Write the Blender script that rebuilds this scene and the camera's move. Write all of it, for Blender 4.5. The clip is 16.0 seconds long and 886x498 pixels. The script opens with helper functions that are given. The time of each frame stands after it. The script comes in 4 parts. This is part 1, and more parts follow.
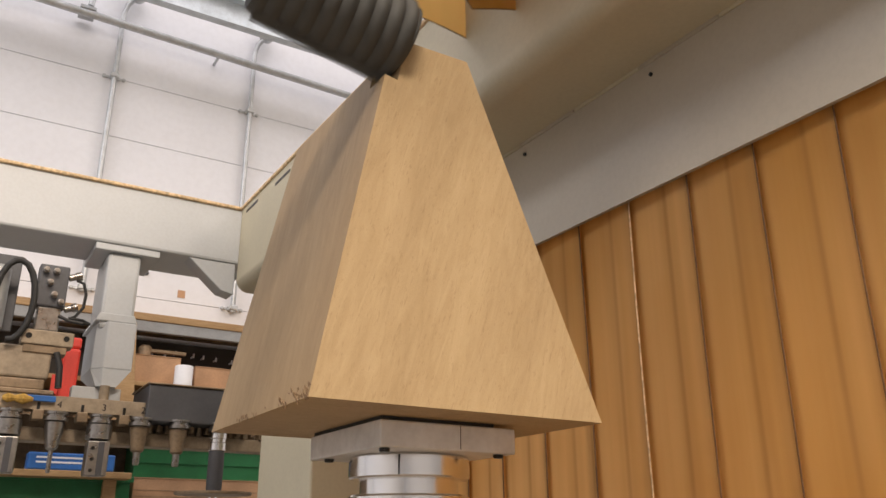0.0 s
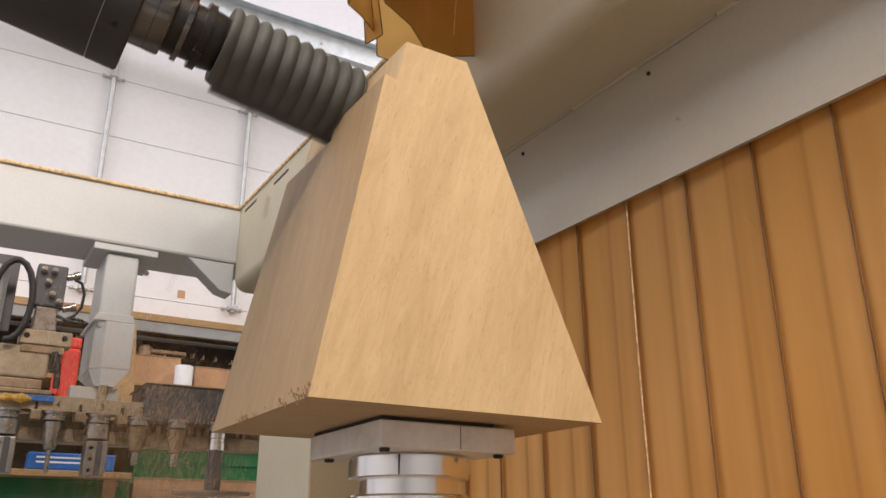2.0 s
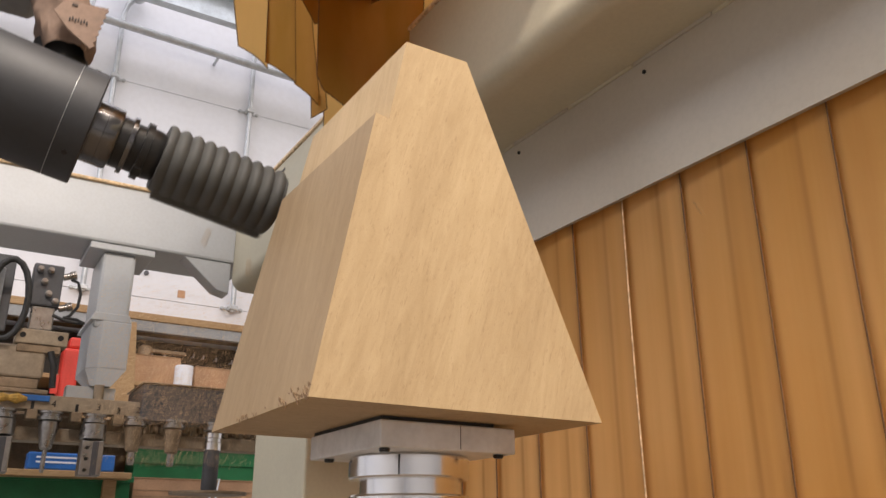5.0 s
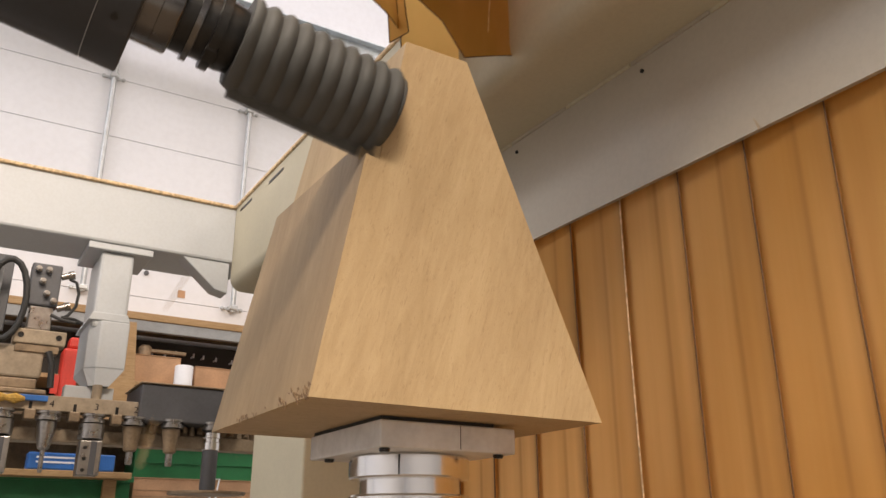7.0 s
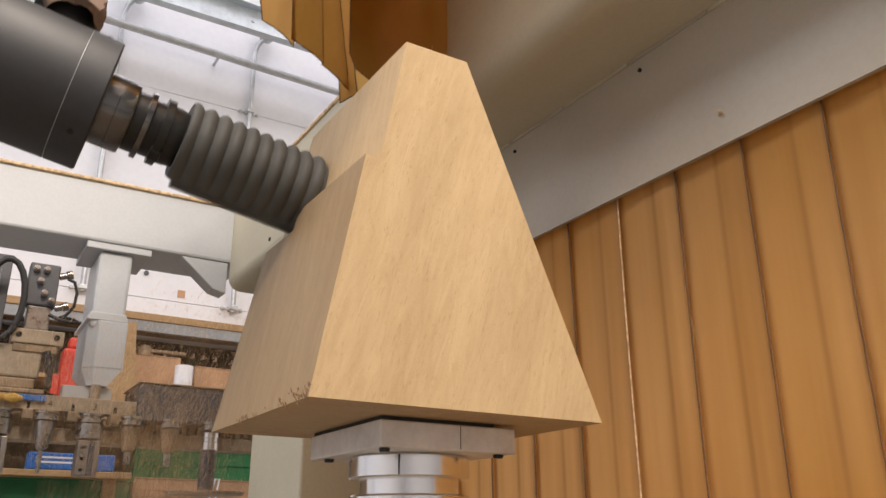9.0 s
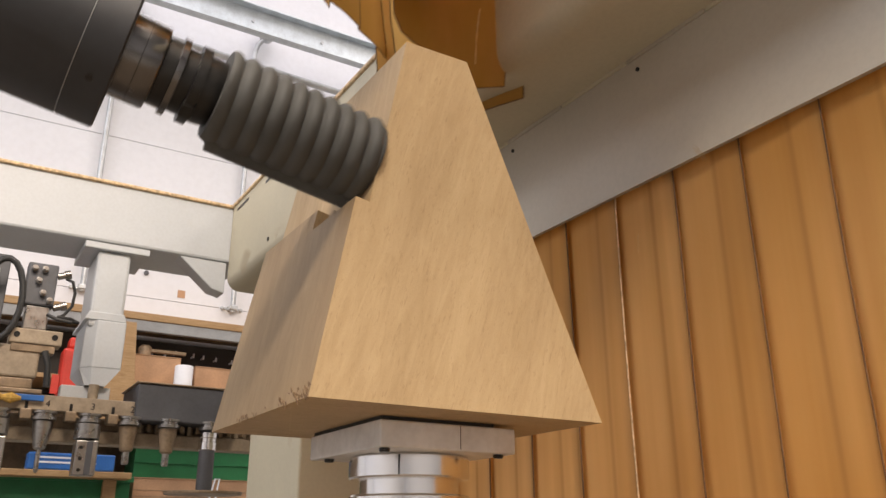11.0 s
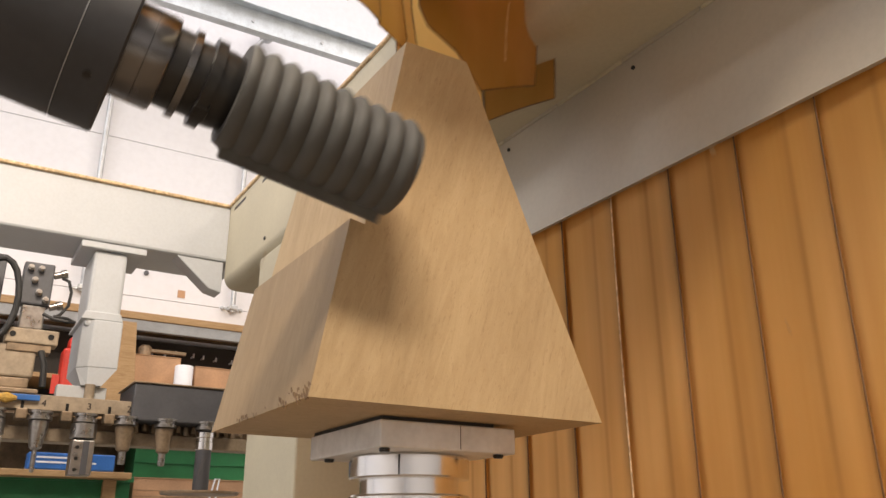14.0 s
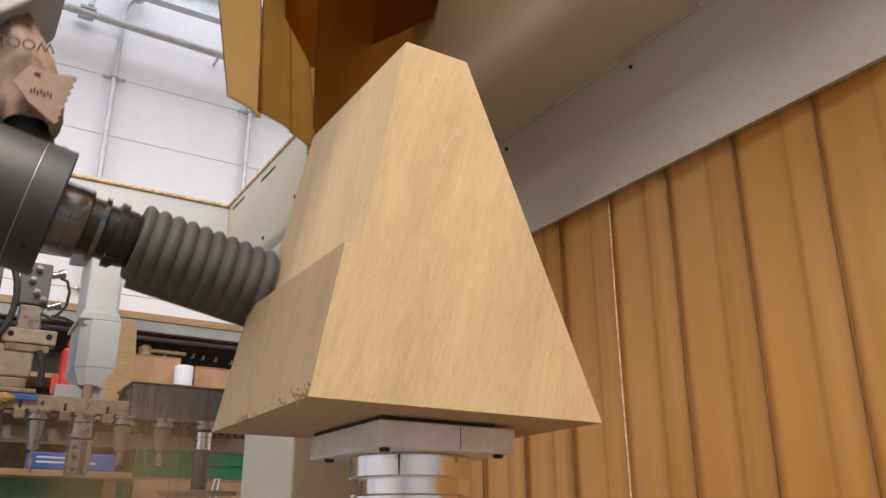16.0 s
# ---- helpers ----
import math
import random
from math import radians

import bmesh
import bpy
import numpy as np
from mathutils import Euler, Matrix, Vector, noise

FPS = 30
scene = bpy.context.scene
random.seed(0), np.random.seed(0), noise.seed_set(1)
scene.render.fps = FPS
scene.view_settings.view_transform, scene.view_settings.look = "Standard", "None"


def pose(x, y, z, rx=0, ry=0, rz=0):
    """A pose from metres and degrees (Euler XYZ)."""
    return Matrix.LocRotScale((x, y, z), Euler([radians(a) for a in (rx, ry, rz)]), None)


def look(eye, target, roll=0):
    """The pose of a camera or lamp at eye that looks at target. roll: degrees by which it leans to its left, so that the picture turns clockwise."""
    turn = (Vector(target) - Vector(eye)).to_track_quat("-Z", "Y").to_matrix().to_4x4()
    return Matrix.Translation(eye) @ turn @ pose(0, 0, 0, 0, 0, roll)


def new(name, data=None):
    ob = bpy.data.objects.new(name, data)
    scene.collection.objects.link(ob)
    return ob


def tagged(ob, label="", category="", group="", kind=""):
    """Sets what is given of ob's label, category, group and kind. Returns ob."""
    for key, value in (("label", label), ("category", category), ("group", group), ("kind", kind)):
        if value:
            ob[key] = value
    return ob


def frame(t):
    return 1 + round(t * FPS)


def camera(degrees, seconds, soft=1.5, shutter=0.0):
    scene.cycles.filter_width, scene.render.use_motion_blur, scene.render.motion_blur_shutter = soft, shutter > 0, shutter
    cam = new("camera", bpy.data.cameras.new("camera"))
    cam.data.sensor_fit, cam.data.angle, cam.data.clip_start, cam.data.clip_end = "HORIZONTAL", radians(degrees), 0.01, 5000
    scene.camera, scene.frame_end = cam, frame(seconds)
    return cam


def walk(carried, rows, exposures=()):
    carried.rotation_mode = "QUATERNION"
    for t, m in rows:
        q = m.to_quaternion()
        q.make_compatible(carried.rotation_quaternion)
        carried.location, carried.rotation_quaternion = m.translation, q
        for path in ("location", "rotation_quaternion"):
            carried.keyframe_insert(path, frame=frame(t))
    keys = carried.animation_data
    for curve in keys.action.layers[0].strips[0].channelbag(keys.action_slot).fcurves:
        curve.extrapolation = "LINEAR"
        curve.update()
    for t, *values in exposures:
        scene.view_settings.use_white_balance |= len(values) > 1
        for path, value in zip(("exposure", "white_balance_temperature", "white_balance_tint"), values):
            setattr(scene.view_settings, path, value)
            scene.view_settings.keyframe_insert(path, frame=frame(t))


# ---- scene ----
cam = camera(57.14, 16.0, shutter=0.5)
ZC = 1.075                      # height of the lens over the workshop floor
EYE = Vector((0, 0, ZC))
AIM = EYE + Vector((math.sin(radians(31.4)) * math.cos(radians(19.7)), math.cos(radians(31.4)) * math.cos(radians(19.7)), math.sin(radians(19.7))))
walk(cam, [(0, look(EYE, AIM, -0.15)), (16, look(EYE, AIM, -0.15))], 
     # the clip's camera opens up a little while the head hangs over the block
     exposures=[(0, -0.17, 6900, 17), (1.2, -0.12, 6350, 17), (2.8, -0.08, 7000, 17), (3.2, -0.06, 7000, 17), (4.2, -0.17, 6600, 17), (4.66, -0.15, 6400, 17),
                (6.4, 0.02, 7050, 17), (7.2, -0.06, 6850, 17), (8.4, -0.13, 6400, 17), (10.2, 0.06, 7050, 17), (12, -0.08, 6350, 17), (13.2, 0.06, 6900, 17),
                (13.75, 0.16, 7050, 17), (14.4, 0.1, 6900, 17), (15, -0.04, 6500, 17), (15.6, -0.1, 6350, 17), (16, -0.1, 6350, 17)])

# ---- light: skylights in the workshop roof ----
world = bpy.data.worlds.new("world")
scene.world = world
world.use_nodes = True
world.node_tree.nodes["Background"].inputs["Color"].default_value = (0.75, 0.85, 1.0, 1)
world.node_tree.nodes["Background"].inputs["Strength"].default_value = 0.1
ROOF = 5.2


def skylight(x, y, sx, sy, watts, colour=(1.0, 0.97, 0.93)):
    lamp = bpy.data.lights.new("skylight_lamp", "AREA")
    lamp.shape, lamp.size, lamp.size_y, lamp.energy, lamp.color = "RECTANGLE", sx, sy, watts, colour
    ob = new("skylight_lamp", lamp)
    ob.matrix_world = look((x, y, ROOF - 0.06), (x, y, 0))
    return ob


# roof lights by the far wall, over the machine's back, and to the west: x, y, length, width, watts, colour
SKYLIGHTS = [(0.8, 3.0, 5.0, 0.9, 70, (0.98, 0.97, 1.0)), (3.6, 0.4, 1.4, 4.0, 120, (1.0, 0.93, 0.82)), (-3.0, 1.9, 1.2, 4.0, 150, (0.86, 0.93, 1.0))]
for row in SKYLIGHTS:
    skylight(*row)
# warm panel lights hung over the machine and over the operator's side: place, watts
PANELS = [((0.12, -0.40, 4.2), 150), ((-0.75, -1.65, 4.1), 185)]
for at, watts in PANELS:
    panel_lamp = bpy.data.lights.new("panel_lamp", "AREA")
    panel_lamp.shape, panel_lamp.size, panel_lamp.size_y, panel_lamp.energy, panel_lamp.color = "RECTANGLE", 1.5, 0.6, watts, (1.0, 0.91, 0.77)
    new("panel_lamp", panel_lamp).matrix_world = look((at[0], at[1], at[2] - 0.012), (at[0], at[1], 0))


# ---- materials ----
def material(name, colour, rough=0.5, metal=0.0, vary=0.12, scale=8.0, fine=120.0, bump=0.05, tint=None, transmit=0.0, coat=0.0):
    """Paint, metal or board with stains at a large and a fine scale and a light relief."""
    mat = bpy.data.materials.new(name)
    mat.use_nodes = True
    nt = mat.node_tree
    bsdf = nt.nodes["Principled BSDF"]
    co = nt.nodes.new("ShaderNodeTexCoord")
    n1, n2 = nt.nodes.new("ShaderNodeTexNoise"), nt.nodes.new("ShaderNodeTexNoise")
    for n, sc in ((n1, scale), (n2, fine)):
        n.inputs["Scale"].default_value = sc
        n.inputs["Detail"].default_value = 5
        nt.links.new(co.outputs["Object"], n.inputs["Vector"])
    ramp = nt.nodes.new("ShaderNodeValToRGB")
    dark = tint or [c * (1 - 2.2 * vary) for c in colour]
    ramp.color_ramp.elements[0].position, ramp.color_ramp.elements[1].position = 0.3, 0.62
    ramp.color_ramp.elements[0].color = (*dark, 1)
    ramp.color_ramp.elements[1].color = (*colour, 1)
    nt.links.new(n1.outputs["Fac"], ramp.inputs["Fac"])
    mix = nt.nodes.new("ShaderNodeMix")
    mix.data_type, mix.blend_type = "RGBA", "MULTIPLY"
    mix.inputs["Factor"].default_value = min(1, vary * 2)
    nt.links.new(ramp.outputs["Color"], mix.inputs["A"])
    r2 = nt.nodes.new("ShaderNodeValToRGB")
    r2.color_ramp.elements[0].position, r2.color_ramp.elements[1].position = 0.35, 0.6
    r2.color_ramp.elements[0].color = (0.6, 0.58, 0.55, 1)
    nt.links.new(n2.outputs["Fac"], r2.inputs["Fac"])
    nt.links.new(r2.outputs["Color"], mix.inputs["B"])
    nt.links.new(mix.outputs["Result"], bsdf.inputs["Base Color"])
    mr = nt.nodes.new("ShaderNodeMapRange")
    mr.inputs["To Min"].default_value, mr.inputs["To Max"].default_value = max(0.02, rough - 0.12), min(1, rough + 0.12)
    nt.links.new(n1.outputs["Fac"], mr.inputs["Value"])
    nt.links.new(mr.outputs["Result"], bsdf.inputs["Roughness"])
    bsdf.inputs["Metallic"].default_value = metal
    bsdf.inputs["Transmission Weight"].default_value = transmit
    bsdf.inputs["Coat Weight"].default_value = coat
    if bump:
        b = nt.nodes.new("ShaderNodeBump")
        b.inputs["Strength"].default_value, b.inputs["Distance"].default_value = bump, 0.002
        nt.links.new(n2.outputs["Fac"], b.inputs["Height"])
        nt.links.new(b.outputs["Normal"], bsdf.inputs["Normal"])
    return mat


def wood_material(name, light, dark, lean=0.0, rough=0.6, fleck=0.5):
    """Straight-grained timber: soft fibres, short pore flecks and broad bands, along the object's z."""
    mat = bpy.data.materials.new(name)
    mat.use_nodes = True
    nt = mat.node_tree
    bsdf = nt.nodes["Principled BSDF"]
    co = nt.nodes.new("ShaderNodeTexCoord")
    turn = nt.nodes.new("ShaderNodeMapping")
    turn.inputs["Rotation"].default_value = (0.06, lean, 0.0)
    nt.links.new(co.outputs["Object"], turn.inputs["Vector"])
    facs = []
    for size, detail, dist in (((70, 60, 9.5), 5, 2.2), ((400, 400, 58), 4, 1.6), ((11, 14, 2.2), 4, 1.2), ((900, 900, 900), 2, 0.0)):
        mp = nt.nodes.new("ShaderNodeMapping")
        mp.inputs["Scale"].default_value = size
        n = nt.nodes.new("ShaderNodeTexNoise")
        n.inputs["Scale"].default_value, n.inputs["Detail"].default_value, n.inputs["Distortion"].default_value = 1.0, detail, dist
        nt.links.new(turn.outputs["Vector"], mp.inputs["Vector"])
        nt.links.new(mp.outputs["Vector"], n.inputs["Vector"])
        facs.append(n)

    def ramp(k, lo, hi, c0, c1):
        r = nt.nodes.new("ShaderNodeValToRGB")
        r.color_ramp.elements[0].position, r.color_ramp.elements[1].position = lo, hi
        r.color_ramp.elements[0].color, r.color_ramp.elements[1].color = (*c0, 1), (*c1, 1)
        nt.links.new(facs[k].outputs["Fac"], r.inputs["Fac"])
        return r.outputs["Color"]

    def times(a, b, f):
        mix = nt.nodes.new("ShaderNodeMix")
        mix.data_type, mix.blend_type = "RGBA", "MULTIPLY"
        mix.inputs["Factor"].default_value = f
        nt.links.new(a, mix.inputs["A"])
        nt.links.new(b, mix.inputs["B"])
        return mix.outputs["Result"]

    last = ramp(0, 0.25, 0.75, dark, light)
    last = times(last, ramp(1, 0.30, 0.42, (0.62, 0.55, 0.48), (1, 1, 1)), fleck)
    last = times(last, ramp(2, 0.3, 0.7, (0.80, 0.77, 0.74), (1, 1, 1)), 0.8)
    last = times(last, ramp(3, 0.3, 0.7, (0.9, 0.89, 0.88), (1, 1, 1)), 0.8)
    nt.links.new(last, bsdf.inputs["Base Color"])
    bsdf.inputs["Roughness"].default_value = rough
    bsdf.inputs["Specular IOR Level"].default_value = 0.35
    bp = nt.nodes.new("ShaderNodeBump")
    bp.inputs["Strength"].default_value, bp.inputs["Distance"].default_value = 0.1, 0.0008
    nt.links.new(facs[1].outputs["Fac"], bp.inputs["Height"])
    nt.links.new(bp.outputs["Normal"], bsdf.inputs["Normal"])
    return mat


STRIP_Y, STRIP_PITCH = 0.537, 0.127      # front edge of one curtain strip, and the way to the next


def vinyl_material(name, colour, glow, rough=0.4, dust=0.3, through_light=0.5, strips=False):
    """Amber plastic sheet that lets some light through, with dust clouds on it."""
    mat = bpy.data.materials.new(name)
    mat.use_nodes = True
    nt = mat.node_tree
    bsdf, out = nt.nodes["Principled BSDF"], nt.nodes["Material Output"]
    co = nt.nodes.new("ShaderNodeTexCoord")
    n = nt.nodes.new("ShaderNodeTexNoise")
    n.inputs["Scale"].default_value, n.inputs["Detail"].default_value = (2.6 if strips else 9.0), 6
    mp = nt.nodes.new("ShaderNodeMapping")
    mp.inputs["Scale"].default_value = (1, 1, 0.35)
    nt.links.new(co.outputs["Object"], mp.inputs["Vector"])
    nt.links.new(mp.outputs["Vector"], n.inputs["Vector"])
    r = nt.nodes.new("ShaderNodeValToRGB")
    r.color_ramp.elements[0].position, r.color_ramp.elements[1].position = 0.35, 0.7
    r.color_ramp.elements[0].color = (*[c * (1 - dust) for c in colour], 1)
    r.color_ramp.elements[1].color = (*[c + (0.62 - c) * dust * 0.35 for c in colour], 1)
    if strips:
        # clean orange vinyl against paler stretches with sawdust on them
        r.color_ramp.elements[0].color, r.color_ramp.elements[1].color = (*colour, 1), (*glow, 1)
    nt.links.new(n.outputs["Fac"], r.inputs["Fac"])
    # grime in long upright streaks
    mp2, n2, r2 = nt.nodes.new("ShaderNodeMapping"), nt.nodes.new("ShaderNodeTexNoise"), nt.nodes.new("ShaderNodeValToRGB")
    mp2.inputs["Scale"].default_value = (2, 13, 0.5)
    n2.inputs["Scale"].default_value, n2.inputs["Detail"].default_value = 1.6, 3
    r2.color_ramp.elements[0].position, r2.color_ramp.elements[1].position = 0.36, 0.6
    r2.color_ramp.elements[0].color = (0.9, 0.86, 0.8, 1)
    nt.links.new(co.outputs["Object"], mp2.inputs["Vector"])
    nt.links.new(mp2.outputs["Vector"], n2.inputs["Vector"])
    nt.links.new(n2.outputs["Fac"], r2.inputs["Fac"])
    soil = nt.nodes.new("ShaderNodeMix")
    soil.data_type, soil.blend_type = "RGBA", "MULTIPLY"
    soil.inputs["Factor"].default_value = 1.0
    for sock in soil.inputs:
        if sock.type == "RGBA" and not sock.is_linked:
            nt.links.new((r if sock.name == "A" else r2).outputs["Color"], sock)
    last = [sock for sock in soil.outputs if sock.type == "RGBA"][0]
    if strips:
        # brown overlap shade painted along each strip's edge and the ridge over its neighbour
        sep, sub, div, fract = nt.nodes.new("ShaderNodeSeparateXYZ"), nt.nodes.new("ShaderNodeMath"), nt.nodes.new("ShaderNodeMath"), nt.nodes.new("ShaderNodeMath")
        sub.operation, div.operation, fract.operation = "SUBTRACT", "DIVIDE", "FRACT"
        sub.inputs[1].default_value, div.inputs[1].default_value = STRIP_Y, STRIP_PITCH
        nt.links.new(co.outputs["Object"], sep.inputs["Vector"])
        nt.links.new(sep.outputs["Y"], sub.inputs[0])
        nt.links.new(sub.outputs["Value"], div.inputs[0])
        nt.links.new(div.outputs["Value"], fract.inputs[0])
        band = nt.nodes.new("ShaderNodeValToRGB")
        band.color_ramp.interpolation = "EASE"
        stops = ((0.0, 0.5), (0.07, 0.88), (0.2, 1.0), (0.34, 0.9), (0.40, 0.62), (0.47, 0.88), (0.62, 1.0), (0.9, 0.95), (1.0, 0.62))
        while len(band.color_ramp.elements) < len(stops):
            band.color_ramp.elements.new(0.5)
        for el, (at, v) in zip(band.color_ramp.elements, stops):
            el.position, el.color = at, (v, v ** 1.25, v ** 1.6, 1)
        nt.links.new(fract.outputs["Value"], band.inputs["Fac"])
        overlap_shade = nt.nodes.new("ShaderNodeMix")
        overlap_shade.data_type, overlap_shade.blend_type = "RGBA", "MULTIPLY"
        nt.links.new(n.outputs["Fac"], overlap_shade.inputs["Factor"])
        nt.links.new(last, overlap_shade.inputs["A"])
        nt.links.new(band.outputs["Color"], overlap_shade.inputs["B"])
        last = overlap_shade.outputs["Result"]
    nt.links.new(last, bsdf.inputs["Base Color"])
    bsdf.inputs["Roughness"].default_value = rough
    bsdf.inputs["Specular IOR Level"].default_value = 0.5 if through_light else 0.15
    if through_light:
        tr = nt.nodes.new("ShaderNodeBsdfTranslucent")
        tr.inputs["Color"].default_value = (*glow, 1)
        mix = nt.nodes.new("ShaderNodeMixShader")
        mix.inputs["Fac"].default_value = through_light
        nt.links.new(bsdf.outputs["BSDF"], mix.inputs[1])
        nt.links.new(tr.outputs["BSDF"], mix.inputs[2])
        nt.links.new(mix.outputs["Shader"], out.inputs["Surface"])
    return mat


WOOD = wood_material("pale_hardwood", (0.585, 0.437, 0.256), (0.505, 0.366, 0.202), lean=-0.28, fleck=0.42)
AGED = wood_material("darkened_hardwood", (0.40, 0.29, 0.172), (0.325, 0.232, 0.132), lean=-0.28, fleck=0.4)
PLY = wood_material("plywood", (0.50, 0.33, 0.17), (0.36, 0.22, 0.10), lean=1.57)
FLAKE = vinyl_material("fresh_wood_flakes", (0.80, 0.62, 0.42), (0.80, 0.64, 0.44), 0.8, 0.1, 0.5)
PAINT = material("grey_white_paint", (0.575, 0.605, 0.63), 0.42, vary=0.05, scale=3)
CREAM = material("cream_paint", (0.57, 0.515, 0.375), 0.62, vary=0.05, scale=3)
PLATE = material("grey_sheet_steel_paint", (0.50, 0.45, 0.365), 0.38, vary=0.05, scale=2)
WALL = material("white_wall", (0.78, 0.79, 0.82), 0.8, vary=0.04, scale=1.5, fine=30)
PALEGALV = material("pale_blue_galvanised_steel", (0.62, 0.68, 0.72), 0.45, 0.3, vary=0.1, scale=14)
RAIL = material("grey_steel_paint", (0.33, 0.34, 0.345), 0.5, vary=0.1)
GALV = material("galvanised_steel", (0.55, 0.57, 0.58), 0.4, 0.6, vary=0.1, scale=20)
STEEL = material("bright_turned_steel", (0.86, 0.85, 0.84), 0.2, 1.0, vary=0.02, scale=30)
ALU = material("machined_aluminium", (0.86, 0.855, 0.84), 0.42, 0.35, vary=0.08, scale=25)
BLACK = material("blackened_steel", (0.025, 0.024, 0.023), 0.35, 0.4, vary=0.15, scale=30)
SPINDLE = material("dark_grey_paint", (0.032, 0.034, 0.039), 0.55, 0.0, vary=0.12, scale=12)
CUTTER = material("grey_cutter_steel", (0.088, 0.09, 0.087), 0.7, 0.0, vary=0.15, scale=40)
RUBBER = material("black_rubber", (0.02, 0.02, 0.02), 0.55)
AMBER = vinyl_material("amber_vinyl", (0.32, 0.135, 0.024), (0.85, 0.42, 0.08), 0.3, 0.6, 0.40)
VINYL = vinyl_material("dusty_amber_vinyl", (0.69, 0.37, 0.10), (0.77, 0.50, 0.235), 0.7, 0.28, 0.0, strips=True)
THIN_AMBER = vinyl_material("thin_amber_vinyl", (0.50, 0.27, 0.07), (1.0, 0.62, 0.20), 0.3, 0.5, 0.6)
HEM = material("dark_amber_edge", (0.17, 0.08, 0.027), 0.6, vary=0.2, scale=20)
GREEN = material("green_plastic", (0.012, 0.16, 0.055), 0.4)
RED = material("red_plastic", (0.7, 0.05, 0.03), 0.4)
BLUE = material("blue_plastic", (0.03, 0.16, 0.5), 0.4)
CARD = material("brown_cardboard", (0.53, 0.31, 0.175), 0.8)
PAPER = material("brown_paper", (0.27, 0.185, 0.14), 0.75, vary=0.15, scale=15)
DARKBOARD = material("dark_pegboard", (0.05, 0.044, 0.038), 0.7)
CHARCOAL = material("charcoal_coated_steel", (0.10, 0.103, 0.115), 0.5)
INK = material("dark_print", (0.03, 0.02, 0.018), 0.7)
DUST = material("orange_sawdust", (0.86, 0.63, 0.38), 0.9, vary=0.2, scale=60)
BRASS = material("brown_stained_steel", (0.37, 0.27, 0.175), 0.45, 0.3, vary=0.2, scale=20)
SOILED = material("dust_coated_steel", (0.42, 0.335, 0.24), 0.6, 0.1, vary=0.16, scale=25)
SILVER = material("dull_tool_steel", (0.42, 0.40, 0.38), 0.3, 0.9, vary=0.12, scale=40)
NOSE = material("polished_dark_steel", (0.17, 0.165, 0.165), 0.22, 1.0, vary=0.06, scale=30)
OCHRE = material("yellow_rag", (0.6, 0.36, 0.08), 0.9, vary=0.2, scale=60)
SPOIL = material("worn_spoilboard", (0.14, 0.105, 0.07), 0.8, vary=0.15, scale=6)
CONCRETE = material("concrete", (0.30, 0.29, 0.27), 0.8, scale=2)


# ---- mesh helpers ----
def part(name, bm, mat, parent=None, label="", m=None, smooth=False):
    me = bpy.data.meshes.new(name)
    bmesh.ops.recalc_face_normals(bm, faces=bm.faces)
    bm.to_mesh(me)
    bm.free()
    me.materials.append(mat)
    if smooth:
        me.shade_smooth()
        me.set_sharp_from_angle(angle=radians(35))
    ob = new(name, me)
    if m is not None:
        ob.matrix_basis = m
    if parent is not None:
        ob.parent = parent
    if label:
        tagged(ob, label)
    return ob


def thing(name, label, category, at=(0, 0, 0), group="", kind=""):
    ob = new(name)
    ob.empty_display_size = 0.05
    ob.location = at
    return tagged(ob, label, category, group, kind)


def box(x0, x1, y0, y1, z0, z1, bevel=0.0, bm=None, seg=2):
    own = bmesh.new()
    bmesh.ops.create_cube(own, size=1)
    for v in own.verts:
        v.co = Vector(((x0 + x1) / 2 + v.co.x * (x1 - x0), (y0 + y1) / 2 + v.co.y * (y1 - y0), (z0 + z1) / 2 + v.co.z * (z1 - z0)))
    if bevel:
        bmesh.ops.bevel(own, geom=own.edges[:], offset=bevel, segments=seg, affect="EDGES", profile=0.5)
    if bm is None:
        return own
    return join(bm, own)


def join(bm, own):
    me = bpy.data.meshes.new("tmp")
    own.to_mesh(me)
    own.free()
    bm.from_mesh(me)
    bpy.data.meshes.remove(me)
    return bm


def lathe(profile, n=48, bm=None):
    """A turned body about z from (radius, height) pairs."""
    own = bmesh.new()
    rings = []
    for rad, z in profile:
        rings.append([own.verts.new((rad * math.cos(2 * math.pi * i / n), rad * math.sin(2 * math.pi * i / n), z)) for i in range(n)])
    for lo, hi in zip(rings, rings[1:]):
        for i in range(n):
            own.faces.new((lo[i], lo[(i + 1) % n], hi[(i + 1) % n], hi[i]))
    own.faces.new(rings[0][::-1])
    own.faces.new(rings[-1])
    return own if bm is None else join(bm, own)


def prism(outline, y0, y1, axis="y", bevel=0.0):
    """An outline in the x-z plane (or y-z for axis x, x-y for z) drawn out along an axis."""
    own = bmesh.new()
    def at(p, q):
        return (p[0], q, p[1]) if axis == "y" else (q, p[0], p[1]) if axis == "x" else (p[0], p[1], q)
    a = [own.verts.new(at(p, y0)) for p in outline]
    b = [own.verts.new(at(p, y1)) for p in outline]
    own.faces.new(a)
    own.faces.new(b[::-1])
    for i in range(len(a)):
        own.faces.new((a[i], b[i], b[(i + 1) % len(a)], a[(i + 1) % len(a)]))
    if bevel:
        bmesh.ops.bevel(own, geom=own.edges[:], offset=bevel, segments=2, affect="EDGES", profile=0.5)
    return own


